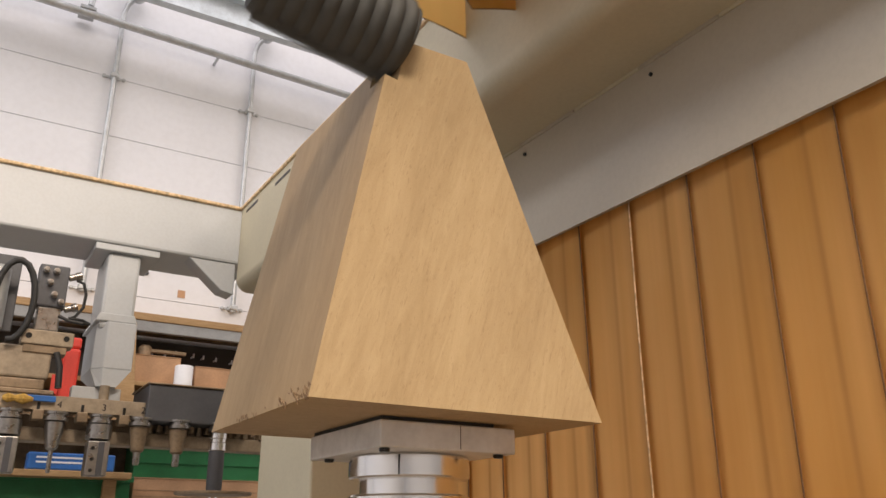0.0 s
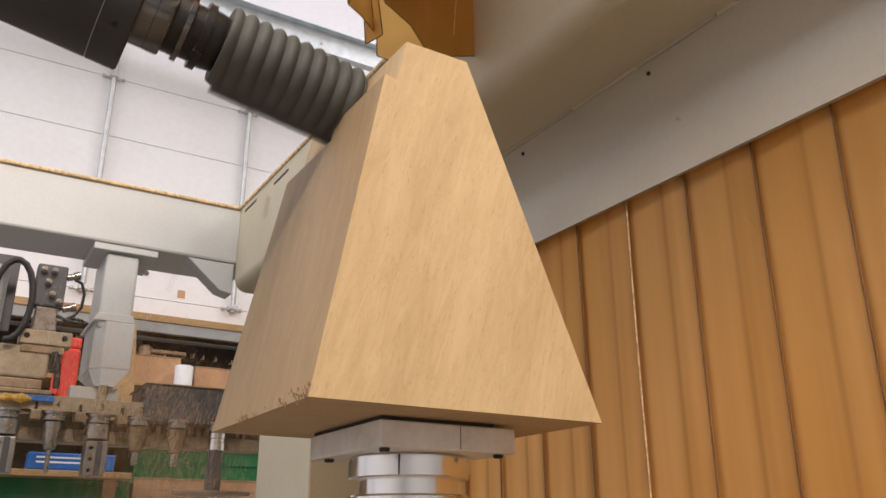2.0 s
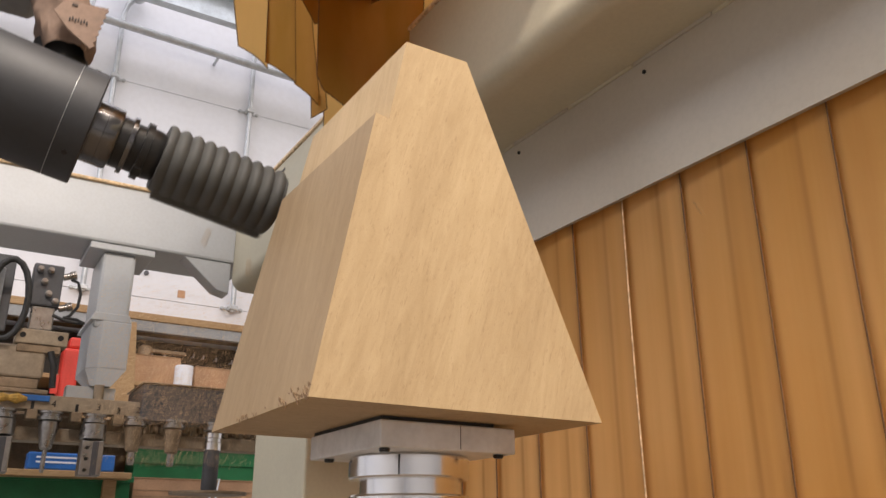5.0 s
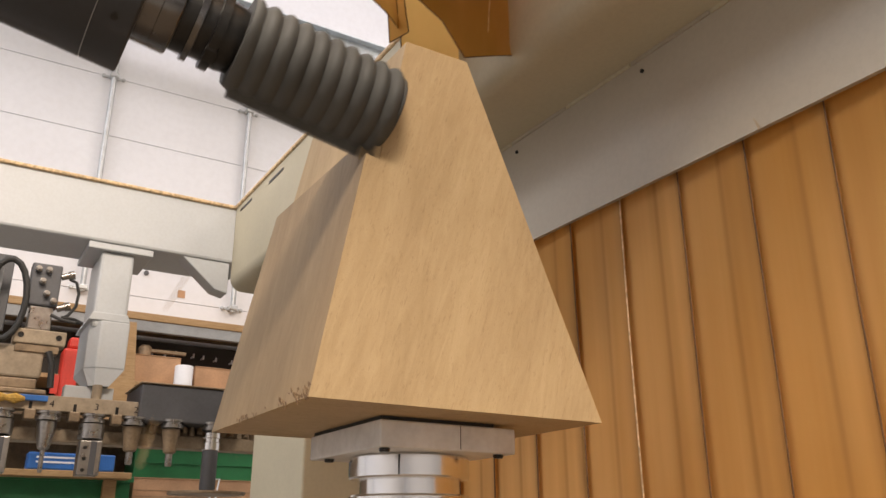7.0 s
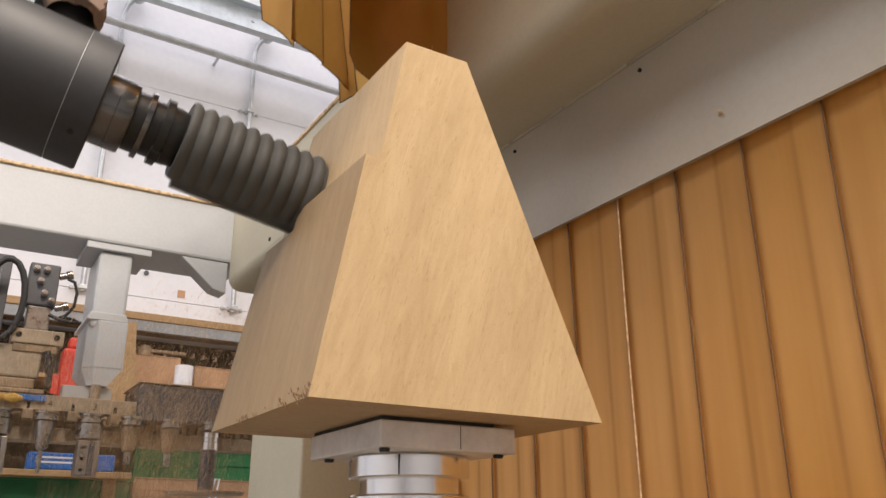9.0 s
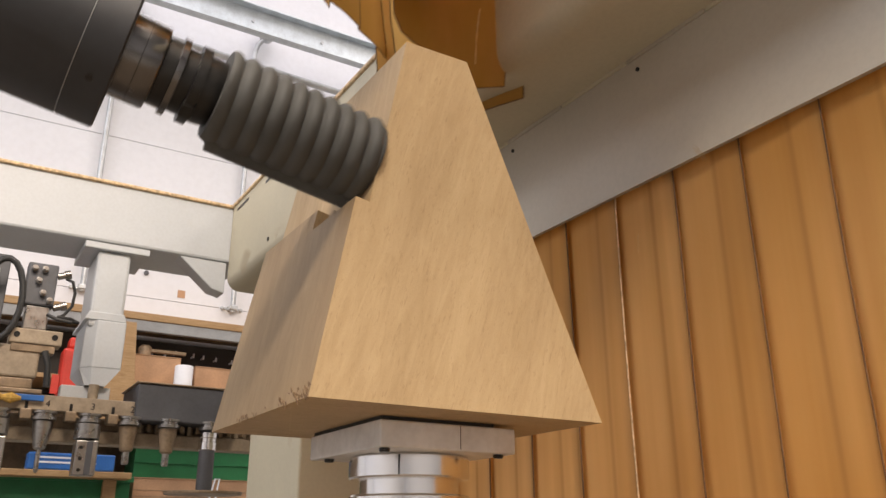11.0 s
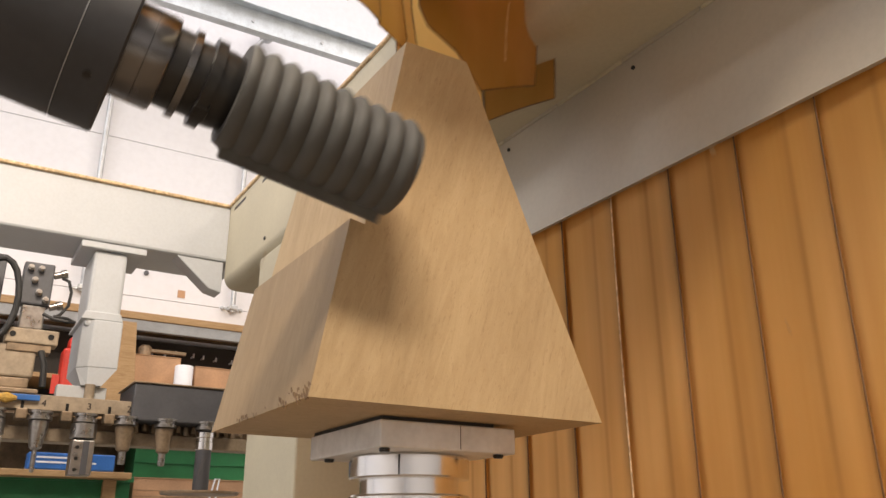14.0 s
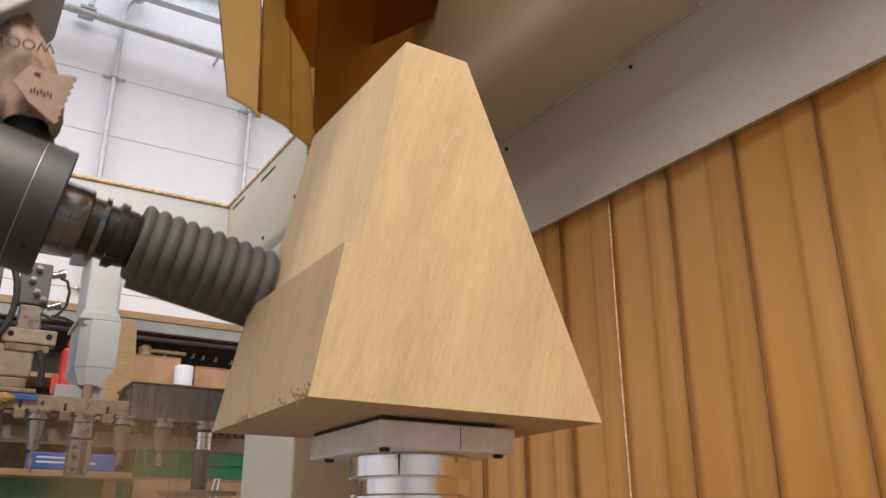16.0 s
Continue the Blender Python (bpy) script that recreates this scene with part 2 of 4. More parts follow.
def tube(points, radius, n=10, bm=None):
    """A round bar or hose through points."""
    own = bmesh.new()
    pts = [Vector(p) for p in points]
    rings = []
    for i, p in enumerate(pts):
        d = (pts[min(i + 1, len(pts) - 1)] - pts[max(i - 1, 0)]).normalized()
        side = d.cross(Vector((0.31, 0.52, 0.79))).normalized()
        up = d.cross(side)
        rings.append([own.verts.new(p + radius * (math.cos(2 * math.pi * k / n) * side + math.sin(2 * math.pi * k / n) * up)) for k in range(n)])
    for lo, hi in zip(rings, rings[1:]):
        for i in range(n):
            own.faces.new((lo[i], lo[(i + 1) % n], hi[(i + 1) % n], hi[i]))
    own.faces.new(rings[0][::-1])
    own.faces.new(rings[-1])
    return own if bm is None else join(bm, own)


# ---- the cut: where the cutter goes ----
TILT = radians(11)
AX = Vector((math.cos(TILT), 0, -math.sin(TILT)))      # along the tool, towards its tip
UP = Vector((math.sin(TILT), 0, math.cos(TILT)))       # up the sloping face
CORNER = Vector((0.285, 0.706, ZC + 0.125))            # lower near corner of the block
LAYER, FIRST, STEP, CUT_R = 0.0165, 0.3717, 0.0263, 0.050
# seconds, way along the face, pass
SWEEP = [(0, .013, 0), (.5, .168, 0), (1, .36, 0), (1.22, .42, 0), (1.32, .395, 1), (1.5, .294, 1), (2, .14, 1), (2.5, -.015, 1), (2.8, -.11, 1),
         (2.92, -.112, 1.1), (3.0, -.1, 1.3), (3.2, -.045, 2), (3.5, .043, 2), (4, .196, 2), (4.2, .258, 2), (4.6, .43, 2), (4.72, .43, 3), (5.3, .25, 3), (6.3, -.058, 2.6),
         (6.4, -.085, 2.7), (6.5, -.112, 2.8), (6.7, -.07, 4), (7, .008, 4), (7.5, .159, 4), (8, .312, 4), (8.4, .445, 4), (8.5, .423, 4.4), (8.6, .37, 5), (9, .204, 5), (9.2, .144, 5),
         (10.1, -.145, 5), (10.22, -.15, 6), (11.5, .277, 6), (12, .472, 6), (12.08, .475, 6.3), (12.2, .40, 7), (12.5, .244, 7), (13, .089, 7), (13.5, -.061, 7),
         (13.72, -.13, 7), (13.8, -.135, 8), (14, -.064, 8), (14.5, .088, 8), (15, .244, 8), (15.5, .404, 8), (15.6, .43, 8), (15.72, .41, 9), (16, .301, 9)]


def tip_at(y, k):
    return CORNER + LAYER * AX + (FIRST - STEP * k + CUT_R + 0.012) * UP + Vector((0, y, 0))


def gantry_shift(k):
    return -STEP * k * math.sin(TILT)


# ---- the workshop ----
def structure(name, bm, mat, label, category):
    return tagged(part(name, bm, mat), label, category, kind="structure")


structure("floor", box(-6, 7, -7, 4.2, -0.1, 0), CONCRETE, "grey concrete workshop floor", "floor")
wall_north = structure("wall_north", box(-6, 7, 4.212, 4.4, 0, ROOF), WALL, "white painted panelled workshop wall", "wall")
structure("wall_south", box(-6, 7, -7.2, -7, 0, ROOF), WALL, "white painted workshop wall", "wall")
structure("wall_west", box(-6.2, -6, -7, 4.2, 0, ROOF), WALL, "white painted workshop wall", "wall")
structure("wall_east", box(7, 7.2, -7, 4.2, 0, ROOF), WALL, "white painted workshop wall", "wall")
structure("ceiling", box(-6, 7, -7, 4.2, ROOF, ROOF + 0.1), WALL, "white workshop roof lining", "ceiling")


def Z(z):
    return ZC + z


def wall_panels():
    """Cladding boards with open joints on the far wall."""
    edges = [0.3, 1.17, 2.018, 2.362, 3.05, 3.6, 4.1]
    for z0, z1 in zip(edges, edges[1:]):
        for x0, x1 in ((-3.0, 3.4),):
            part("panel", box(x0 + 0.002, x1 - 0.002, 4.2, 4.211, Z(z0) + 0.0015, Z(z1) - 0.0015, 0.001, seg=1), WALL, wall_north)


def wall_marks():
    """A taped patch, a dark cable hole and scuffs on the far wall."""
    part("tape_patch", box(0.940, 0.978, 4.1975, 4.1995, Z(1.195), Z(1.235)), CARD, wall_north, "brown tape patch")
    part("cable_hole", lathe([(0.013, 0), (0.013, 0.006), (0.007, 0.007)], 14), CHARCOAL, wall_north, m=pose(0.772, 4.1995, Z(1.30), 90, 0, 0))
    rng = random.Random(21)
    for i in range(16):
        x, z, w, h = rng.uniform(0.02, 0.25), rng.uniform(1.36, 1.42), rng.uniform(0.01, 0.05), rng.uniform(0.004, 0.014)
        out = [(x + w * math.cos(a) * rng.uniform(0.6, 1), Z(z) + h * math.sin(a) * rng.uniform(0.6, 1)) for a in [0.8 * q for q in range(8)]]
        part("scuff", prism(out, 4.1985 - 0.0003 * (i % 4), 4.1995), GALV if i % 2 else CARD, wall_north)


def build_pipes():
    rail = thing("wall_pipe", "grey painted pipe running along the wall", "pipe", (0, 4.08, Z(2.615)))
    part("pipe", tube([(-3, 0, 0.10), (1, 0, 0.0), (3.4, 0, -0.06)], 0.021, 16), GALV, rail, smooth=True)
    for x in (-0.6, 1.0, 2.3):
        part("bracket", tube([(x, 0, 0.0), (x, 0.13, 0.0)], 0.008, 8), GALV, rail)
    for x in (0.478, 1.227):
        c = thing("conduit", "vertical galvanised conduit clipped to the white wall", "conduit", (x, 4.17, Z(1.15)), group="conduits on the wall")
        top = 1.60
        pts = [(0, 0, 0), (0, 0, 0.6), (0, 0, 1.2), (0, 0, top), (0.012, -0.01, top + 0.06), (0.05, -0.03, top + 0.11)]
        part("tube", tube(pts, 0.0135, 14), GALV, c, smooth=True)
        for z in (0.02, 1.208):
            clip = part("clip", box(-0.022, 0.022, -0.022, 0.028, z - 0.012, z + 0.012, 0.004), GALV, c)
            for dx in (-0.05, 0.05):
                part("screw", lathe([(0.010, 0), (0.010, 0.012), (0.006, 0.016)], 10), GALV, clip, m=pose(dx, 0.03, z, 90, 0, 0))
            part("wing", box(-0.058, 0.058, 0.022, 0.029, z - 0.006, z + 0.006), GALV, clip)
        part("junction_box", lathe([(0.03, 0), (0.043, 0.006), (0.043, 0.04), (0.036, 0.048)], 24), GALV, c, m=pose(0.055, -0.01, top + 0.125, 90, 0, 0), smooth=True)


def build_girder():
    g = thing("roof_girder", "pale galvanised channel girder along the top of the wall", "girder", (0, 3.90, Z(2.775)))
    part("web", box(-3, 4.5, -0.004, 0.004, -0.085, 0.085), PALEGALV, g)
    for x in (-2.4, 3.9):
        part("wall_bracket", box(x - 0.03, x + 0.03, 0.0045, 0.311, -0.03, 0.03), GALV, g)
    part("upper_flange", box(-3, 4.5, -0.05, -0.0045, 0.079, 0.085), PALEGALV, g)
    part("lower_flange", box(-3, 4.5, -0.05, -0.0045, -0.085, -0.079), PALEGALV, g)
    for i in range(12):
        part("bolt", lathe([(0.010, 0), (0.010, 0.008)], 6), GALV, g, m=pose(-1.4 + 0.42 * i, -0.004, 0.0, 90, 0, 0))
    stay = thing("wall_stay", "short galvanised stay under the roof girder", "stay", (0.30, 4.08, Z(2.70)))
    part("rod", tube([(0, 0, -0.02), (0.03, 0, 0.3)], 0.016, 12), GALV, stay, smooth=True)
    part("foot", box(-0.05, 0.03, -0.02, 0.1, -0.05, -0.03, 0.004), GALV, stay)


def build_panel_light(at):
    p = thing("panel_light", "white hanging panel light over the machine", "lamp", at, group="hanging panel lights")
    part("housing", box(-0.78, 0.78, -0.33, 0.33, 0.0, 0.05, 0.004), PAINT, p)
    for x in (-0.6, 0.6):
        part("rod", tube([(x, 0, 0.05), (x, 0, ROOF - at[2])], 0.006, 8), GALV, p)


wall_panels()
wall_marks()
for at, watts in PANELS:
    build_panel_light(at)
build_pipes()
build_girder()


def build_shelf():
    s = thing("wall_shelf", "grey steel wall shelf with a raw wooden top", "shelf", (0, 3.86, Z(0)))
    part("top_board", box(-2.2, 2.6, 0, 0.33, 0.969, 1.004, 0.003), PLY, s, "raw orange wooden board")
    part("front_rail", box(-2.2, 2.6, 0.005, 0.035, 0.918, 0.968, 0.003), RAIL, s, "grey steel rail")
    part("back_board", box(-2.2, 2.6, 0.25, 0.27, 0.62, 0.93), DARKBOARD, s, "dark pegboard with hooks")
    part("lower_board", box(-2.2, 2.6, -0.05, 0.33, 0.655, 0.675, 0.003), PLY, s)
    for x in (-2.18, 2.58):
        part("upright", box(x - 0.02, x + 0.02, 0.28, 0.31, -ZC, 0.924), GALV, s)
    for i in range(22):
        x = 0.62 + 0.065 * i + 0.012 * math.sin(i * 2.3)
        z = 0.872 - 0.004 * i % 0.02
        part("hook", tube([(x, 0.25, z), (x, 0.215, z), (x, 0.205, z - 0.008), (x, 0.205, z + 0.012)], 0.0045, 6), WALL, s)
    return s


build_shelf()


def carton(name, label, x0, x1, y0, y1, z0, z1, mat, cat, lid=True):
    """A box with seams, flaps and a folded rim."""
    c = thing(name, label, cat, ((x0 + x1) / 2, (y0 + y1) / 2, z0))
    hx, hy, h = (x1 - x0) / 2, (y1 - y0) / 2, z1 - z0
    part("body", box(-hx, hx, -hy, hy, 0, h, 0.004), mat, c)
    if lid:
        part("flap", box(-hx, hx, -hy - 0.002, -0.003, h + 0.0005, h + 0.004), mat, c)
        part("flap", box(-hx, hx, 0.003, hy, h + 0.0005, h + 0.004), mat, c)
    return c


def crate(x, y, z, w, d, h):
    """A stacking crate with rim, ribs and hollow inside."""
    c = thing("plastic_crate", "green plastic stacking crate", "crate", (x, y, z), group="green crates")
    t = 0.006
    for n, b in (("side", box(-w / 2, w / 2, -d / 2, -d / 2 + t, 0, h)), ("side", box(-w / 2, w / 2, d / 2 - t, d / 2, 0, h)), ("side", box(-w / 2, -w / 2 + t, -d / 2 + t, d / 2 - t, 0, h)),
                 ("side", box(w / 2 - t, w / 2, -d / 2 + t, d / 2 - t, 0, h)), ("base", box(-w / 2 + t, w / 2 - t, -d / 2 + t, d / 2 - t, 0, t))):
        part(n, b, GREEN, c)
    part("rim", box(-w / 2 - 0.012, w / 2 + 0.012, -d / 2 - 0.014, -d / 2 - 0.0005, h - 0.022, h, 0.003), GREEN, c)
    part("rib", box(-w / 2 - 0.003, w / 2 + 0.003, -d / 2 - 0.006, -d / 2 - 0.0005, h * 0.45, h * 0.5), GREEN, c)
    return c


def build_store():
    zl = Z(0.676)
    carton("cardboard_box", "brown cardboard box with rounded top on the shelf", 0.69, 0.91, 3.84, 4.06, zl, Z(0.80), CARD, "box")
    carton("cardboard_box", "brown cardboard box beside a white roll", 0.985, 1.36, 3.86, 4.08, zl, Z(0.775), CARD, "box")
    roll = thing("white_roll", "white paper roll standing on the shelf", "roll", (0.918, 3.80, Z(0.59)))
    part("roll", lathe([(0.038, 0), (0.041, 0.004), (0.041, 0.165), (0.038, 0.17), (0.018, 0.17), (0.018, 0.12)], 32), WALL, roll, smooth=True)
    step = thing("white_roll_stand", "plain wooden block under the white roll", "block", (0.918, 3.80, Z(0.0)))
    part("block", box(-0.05, 0.05, -0.05, 0.05, 0.44, 0.588, 0.003), PLY, step)
    bracket = thing("clamp_bar", "dark steel clamp bar lying on the cartons", "clamp", (0.82, 3.93, Z(0.806)))
    part("bar", box(-0.09, 0.13, -0.012, 0.012, 0.028, 0.045, 0.004), BRASS, bracket)
    part("foot", lathe([(0.02, 0), (0.03, 0.01), (0.03, 0.05), (0.018, 0.06)], 20), BRASS, bracket, m=pose(-0.06, 0, 0), smooth=True)
    bench = thing("work_bench", "wooden work bench along the wall under the shelf", "bench", (0, 3.72, 0))
    part("bench_top", box(-2.2, 2.6, -0.02, 0.40, Z(0.02), Z(0.06), 0.004), PLY, bench)
    part("riser", box(-2.2, 2.6, 0.33, 0.36, Z(0.061), Z(0.62)), BRASS, bench)
    part("middle_board", box(-2.2, 2.6, 0.02, 0.36, Z(0.405), Z(0.43), 0.003), BRASS, bench)
    for x in (-2.1, 0.1, 2.5):
        part("leg", box(x - 0.04, x + 0.04, 0.0, 0.08, 0, Z(0.02), 0.004), PLY, bench)
    crate(1.02, 3.86, Z(0.247), 0.56, 0.20, 0.16)
    crate(0.42, 3.80, Z(0.061), 0.60, 0.22, 0.19)
    long_box = carton("cardboard_box", "long brown cardboard box on the bench", 0.735, 1.36, 3.705, 3.92, Z(0.0615), Z(0.25), CARD, "box")
    for z in (0.115, 0.14):
        part("seam", box(-0.31, 0.31, -0.1095, -0.108, z, z + 0.002), BRASS, long_box)
    loop = thing("cord_loop", "white cord loop hanging over a cardboard box", "cord", (1.075, 3.69, Z(0.165)))
    part("cord", tube([(-0.03, 0, -0.05), (-0.012, -0.004, 0.04), (0.0, 0.0, 0.09), (0.02, 0.002, 0.092), (0.012, -0.003, 0.05), (0.004, 0, -0.05)], 0.004, 8), WALL, loop, smooth=True)
    tray = thing("blue_tin", "long blue tin with pale print on a ledge", "tin", (0.46, 3.62, Z(0.262)))
    part("body", box(-0.15, 0.17, -0.04, 0.04, 0, 0.065, 0.006), BLUE, tray)
    for i in range(2):
        part("print_bar", box(-0.12, 0.10 - 0.05 * i, -0.0415, -0.0403, 0.025 + 0.018 * i, 0.032 + 0.018 * i), WALL, tray)
    ledge = thing("side_ledge", "wooden ledge fixed before the shelf uprights", "ledge", (0.45, 3.64, Z(0.236)))
    part("ledge_board", box(-0.5, 0.25, -0.07, 0.09, 0, 0.025, 0.003), PLY, ledge)
    part("ledge_leg", box(-0.45, -0.40, 0.02, 0.08, -0.175, -0.001), PLY, ledge)
    part("ledge_leg", box(0.16, 0.21, 0.02, 0.08, -0.175, -0.001), PLY, ledge)
    can = thing("red_container", "bright red plastic container on the shelf", "container", (0.415, 3.80, Z(0.56)))
    part("body", box(-0.02, 0.05, -0.05, 0.05, 0, 0.22, 0.012), RED, can)
    part("spout", box(0.0, 0.05, -0.04, 0.04, 0.221, 0.27, 0.01), RED, can)
    part("label_panel", box(-0.05, -0.021, -0.0525, -0.0505, 0.02, 0.10), RED, can)
    side = thing("leaning_board", "tan plywood board leaning behind the tool rack", "board", (0.56, 3.78, Z(0.43)))
    part("board", prism([(-0.10, 0), (0.16, 0), (0.12, 0.5), (0.02, 0.5)], -0.01, 0.01), PLY, side)


build_store()


# ---- the machine ----
def build_bed():
    bed = thing("machine_bed", "grey steel machine bed under the gantry", "machine bed")
    part("bed_plate", box(-0.6, 1.6, -0.4, 1.7, 0.62, 0.70, 0.01), SPOIL, bed, "brown worn spoilboard")
    part("bed_base", box(-0.5, 1.5, -0.3, 1.6, 0.0, 0.619, 0.01), PAINT, bed)
    return bed


build_bed()


def build_pedestal():
    ped = thing("work_pedestal", "turned aluminium pedestal with square clamping plate under the block", "pedestal", (0.481, 0.866, 0.70))
    zc = Z(0) - 0.70
    prof = [(0.068, 0), (0.071, 0.004), (0.071, zc + 0.046), (0.069, zc + 0.0485), (0.058, zc + 0.049), (0.058, zc + 0.0655), (0.069, zc + 0.066), (0.071, zc + 0.068), (0.071, zc + 0.0895), (0.069, zc + 0.0915)]
    part("column", lathe(prof, 96), STEEL, ped, smooth=True)
    part("slot", box(-0.0714, -0.068, -0.0008, 0.0008, zc + 0.068, zc + 0.0895), BLACK, ped, m=pose(0, 0, 0, 0, 0, 52))
    plate = part("clamp_plate", box(-0.087, 0.087, -0.094, 0.094, zc + 0.092, zc + 0.1205, 0.0018), ALU, ped, "square milled aluminium plate")
    part("plate_joint", box(0.012, 0.0128, -0.0943, -0.0940, zc + 0.094, zc + 0.119), BLACK, plate)
    part("gasket", box(-0.084, 0.060, -0.090, 0.09, zc + 0.1206, zc + 0.1248), RUBBER, ped, "black rubber mat")
    for x, y in ((-0.076, -0.083), (0.07, -0.083), (-0.076, 0.06)):
        part("screw", lathe([(0.005, -0.002), (0.006, 0), (0.006, 0.002)], 12), BLACK, plate, m=pose(x, y, zc + 0.0898))
    return ped


build_pedestal()


def far_y(z):
    """The block's depth at a height over its foot."""
    return 0.305 - 0.030 * z / 0.416


def build_block():
    H, tan = 0.416, math.tan(TILT)
    block = thing("wood_block", "pale hardwood block tapering upward, half machined, on a clamp plate", "wood block", CORNER)
    d = LAYER / math.cos(TILT)
    bm = bmesh.new()
    lo = [(d, 0, 0), (0.357, 0, 0), (0.357, 0.305, 0), (d, 0.305, 0)]
    hi = [(d + H * tan, 0, H), (0.180, 0, H), (0.180, 0.275, H), (d + H * tan, 0.275, H)]
    a, b = [bm.verts.new(p) for p in lo], [bm.verts.new(p) for p in hi]
    bm.faces.new(a[::-1]), bm.faces.new(b)
    for i in range(4):
        bm.faces.new((a[i], a[(i + 1) % 4], b[(i + 1) % 4], b[i]))
    part("core", bm, WOOD, block)

    def slab(s0, s1, y0, y1):
        """A piece of the outer layer between two lines up the face."""
        own = bmesh.new()
        rows = []
        for s, depth in ((s0, 0), (s0, LAYER), (s1, LAYER), (s1, 0)):
            p = UP * s + AX * depth
            if s0 == 0 and s == 0:
                p = Vector((depth / math.cos(TILT), 0, 0))
            cap = far_y(p.z) - 0.0005
            rows.append([own.verts.new((p.x, min(y, cap) if y > 0.02 else y, p.z)) for y in (y0, y1)])
        own.faces.new([r[0] for r in rows])
        own.faces.new([r[1] for r in rows][::-1])
        for i in range(4):
            own.faces.new((rows[i][0], rows[i][1], rows[(i + 1) % 4][1], rows[(i + 1) % 4][0]))
        for face in own.faces:
            face.material_index = 1 if face.calc_center_median().dot(AX) < (UP * s0).dot(AX) + 0.001 else 0
        return own

    # the lower part of the layer, its foot edge torn by an earlier cut
    low = slab(0, FIRST - STEP * 9, 0, 1)
    part("uncut_layer", low, WOOD, block).data.materials.append(AGED)
    rng = random.Random(4)
    for i in range(60):
        y = 0.004 + 0.21 * rng.random() ** 1.7
        reach = 0.013 if y < 0.055 else 0.010 if y < 0.1 else 0.005
        z = 0.0008 + reach * rng.random() ** 1.6
        ln, w = (0.0018 + 0.0042 * rng.random()) * (1 if y < 0.1 else 0.6), 0.0006 + 0.0012 * rng.random()
        own = bmesh.new()
        c = Vector((z * tan - 0.0004, y, z))
        tilt = Vector((0, 0.55, 0.83)) if rng.random() < 0.7 else Vector((0, 0.9, 0.3))
        side = Vector((0, tilt.z, -tilt.y))
        pts = [c - tilt * ln, c - side * w, c + tilt * ln, c + side * w]
        f = [own.verts.new(p) for p in pts]
        g = [own.verts.new(p + Vector((0.0012, 0, 0))) for p in pts]
        own.faces.new(f), own.faces.new(g[::-1])
        for q in range(4):
            own.faces.new((f[q], f[(q + 1) % 4], g[(q + 1) % 4], g[q]))
        part("torn_grain", own, TORN, block)
    moving = []
    n = 16
    for k in range(10):
        for j in range(n):
            y0, y1 = 0.305 * j / n, 0.305 * (j + 1) / n
            ob = part("layer_piece", slab(FIRST - STEP * k, FIRST - STEP * (k - 1), y0, 1 if j == n - 1 else y1), WOOD, block)
            ob.data.materials.append(AGED)
            moving.append((ob, k, (y0 + y1) / 2, j < n / 2))
    return block, moving


TORN = wood_material("torn_wood", (0.26, 0.165, 0.085), (0.15, 0.085, 0.04))
block, layer_pieces = build_block()


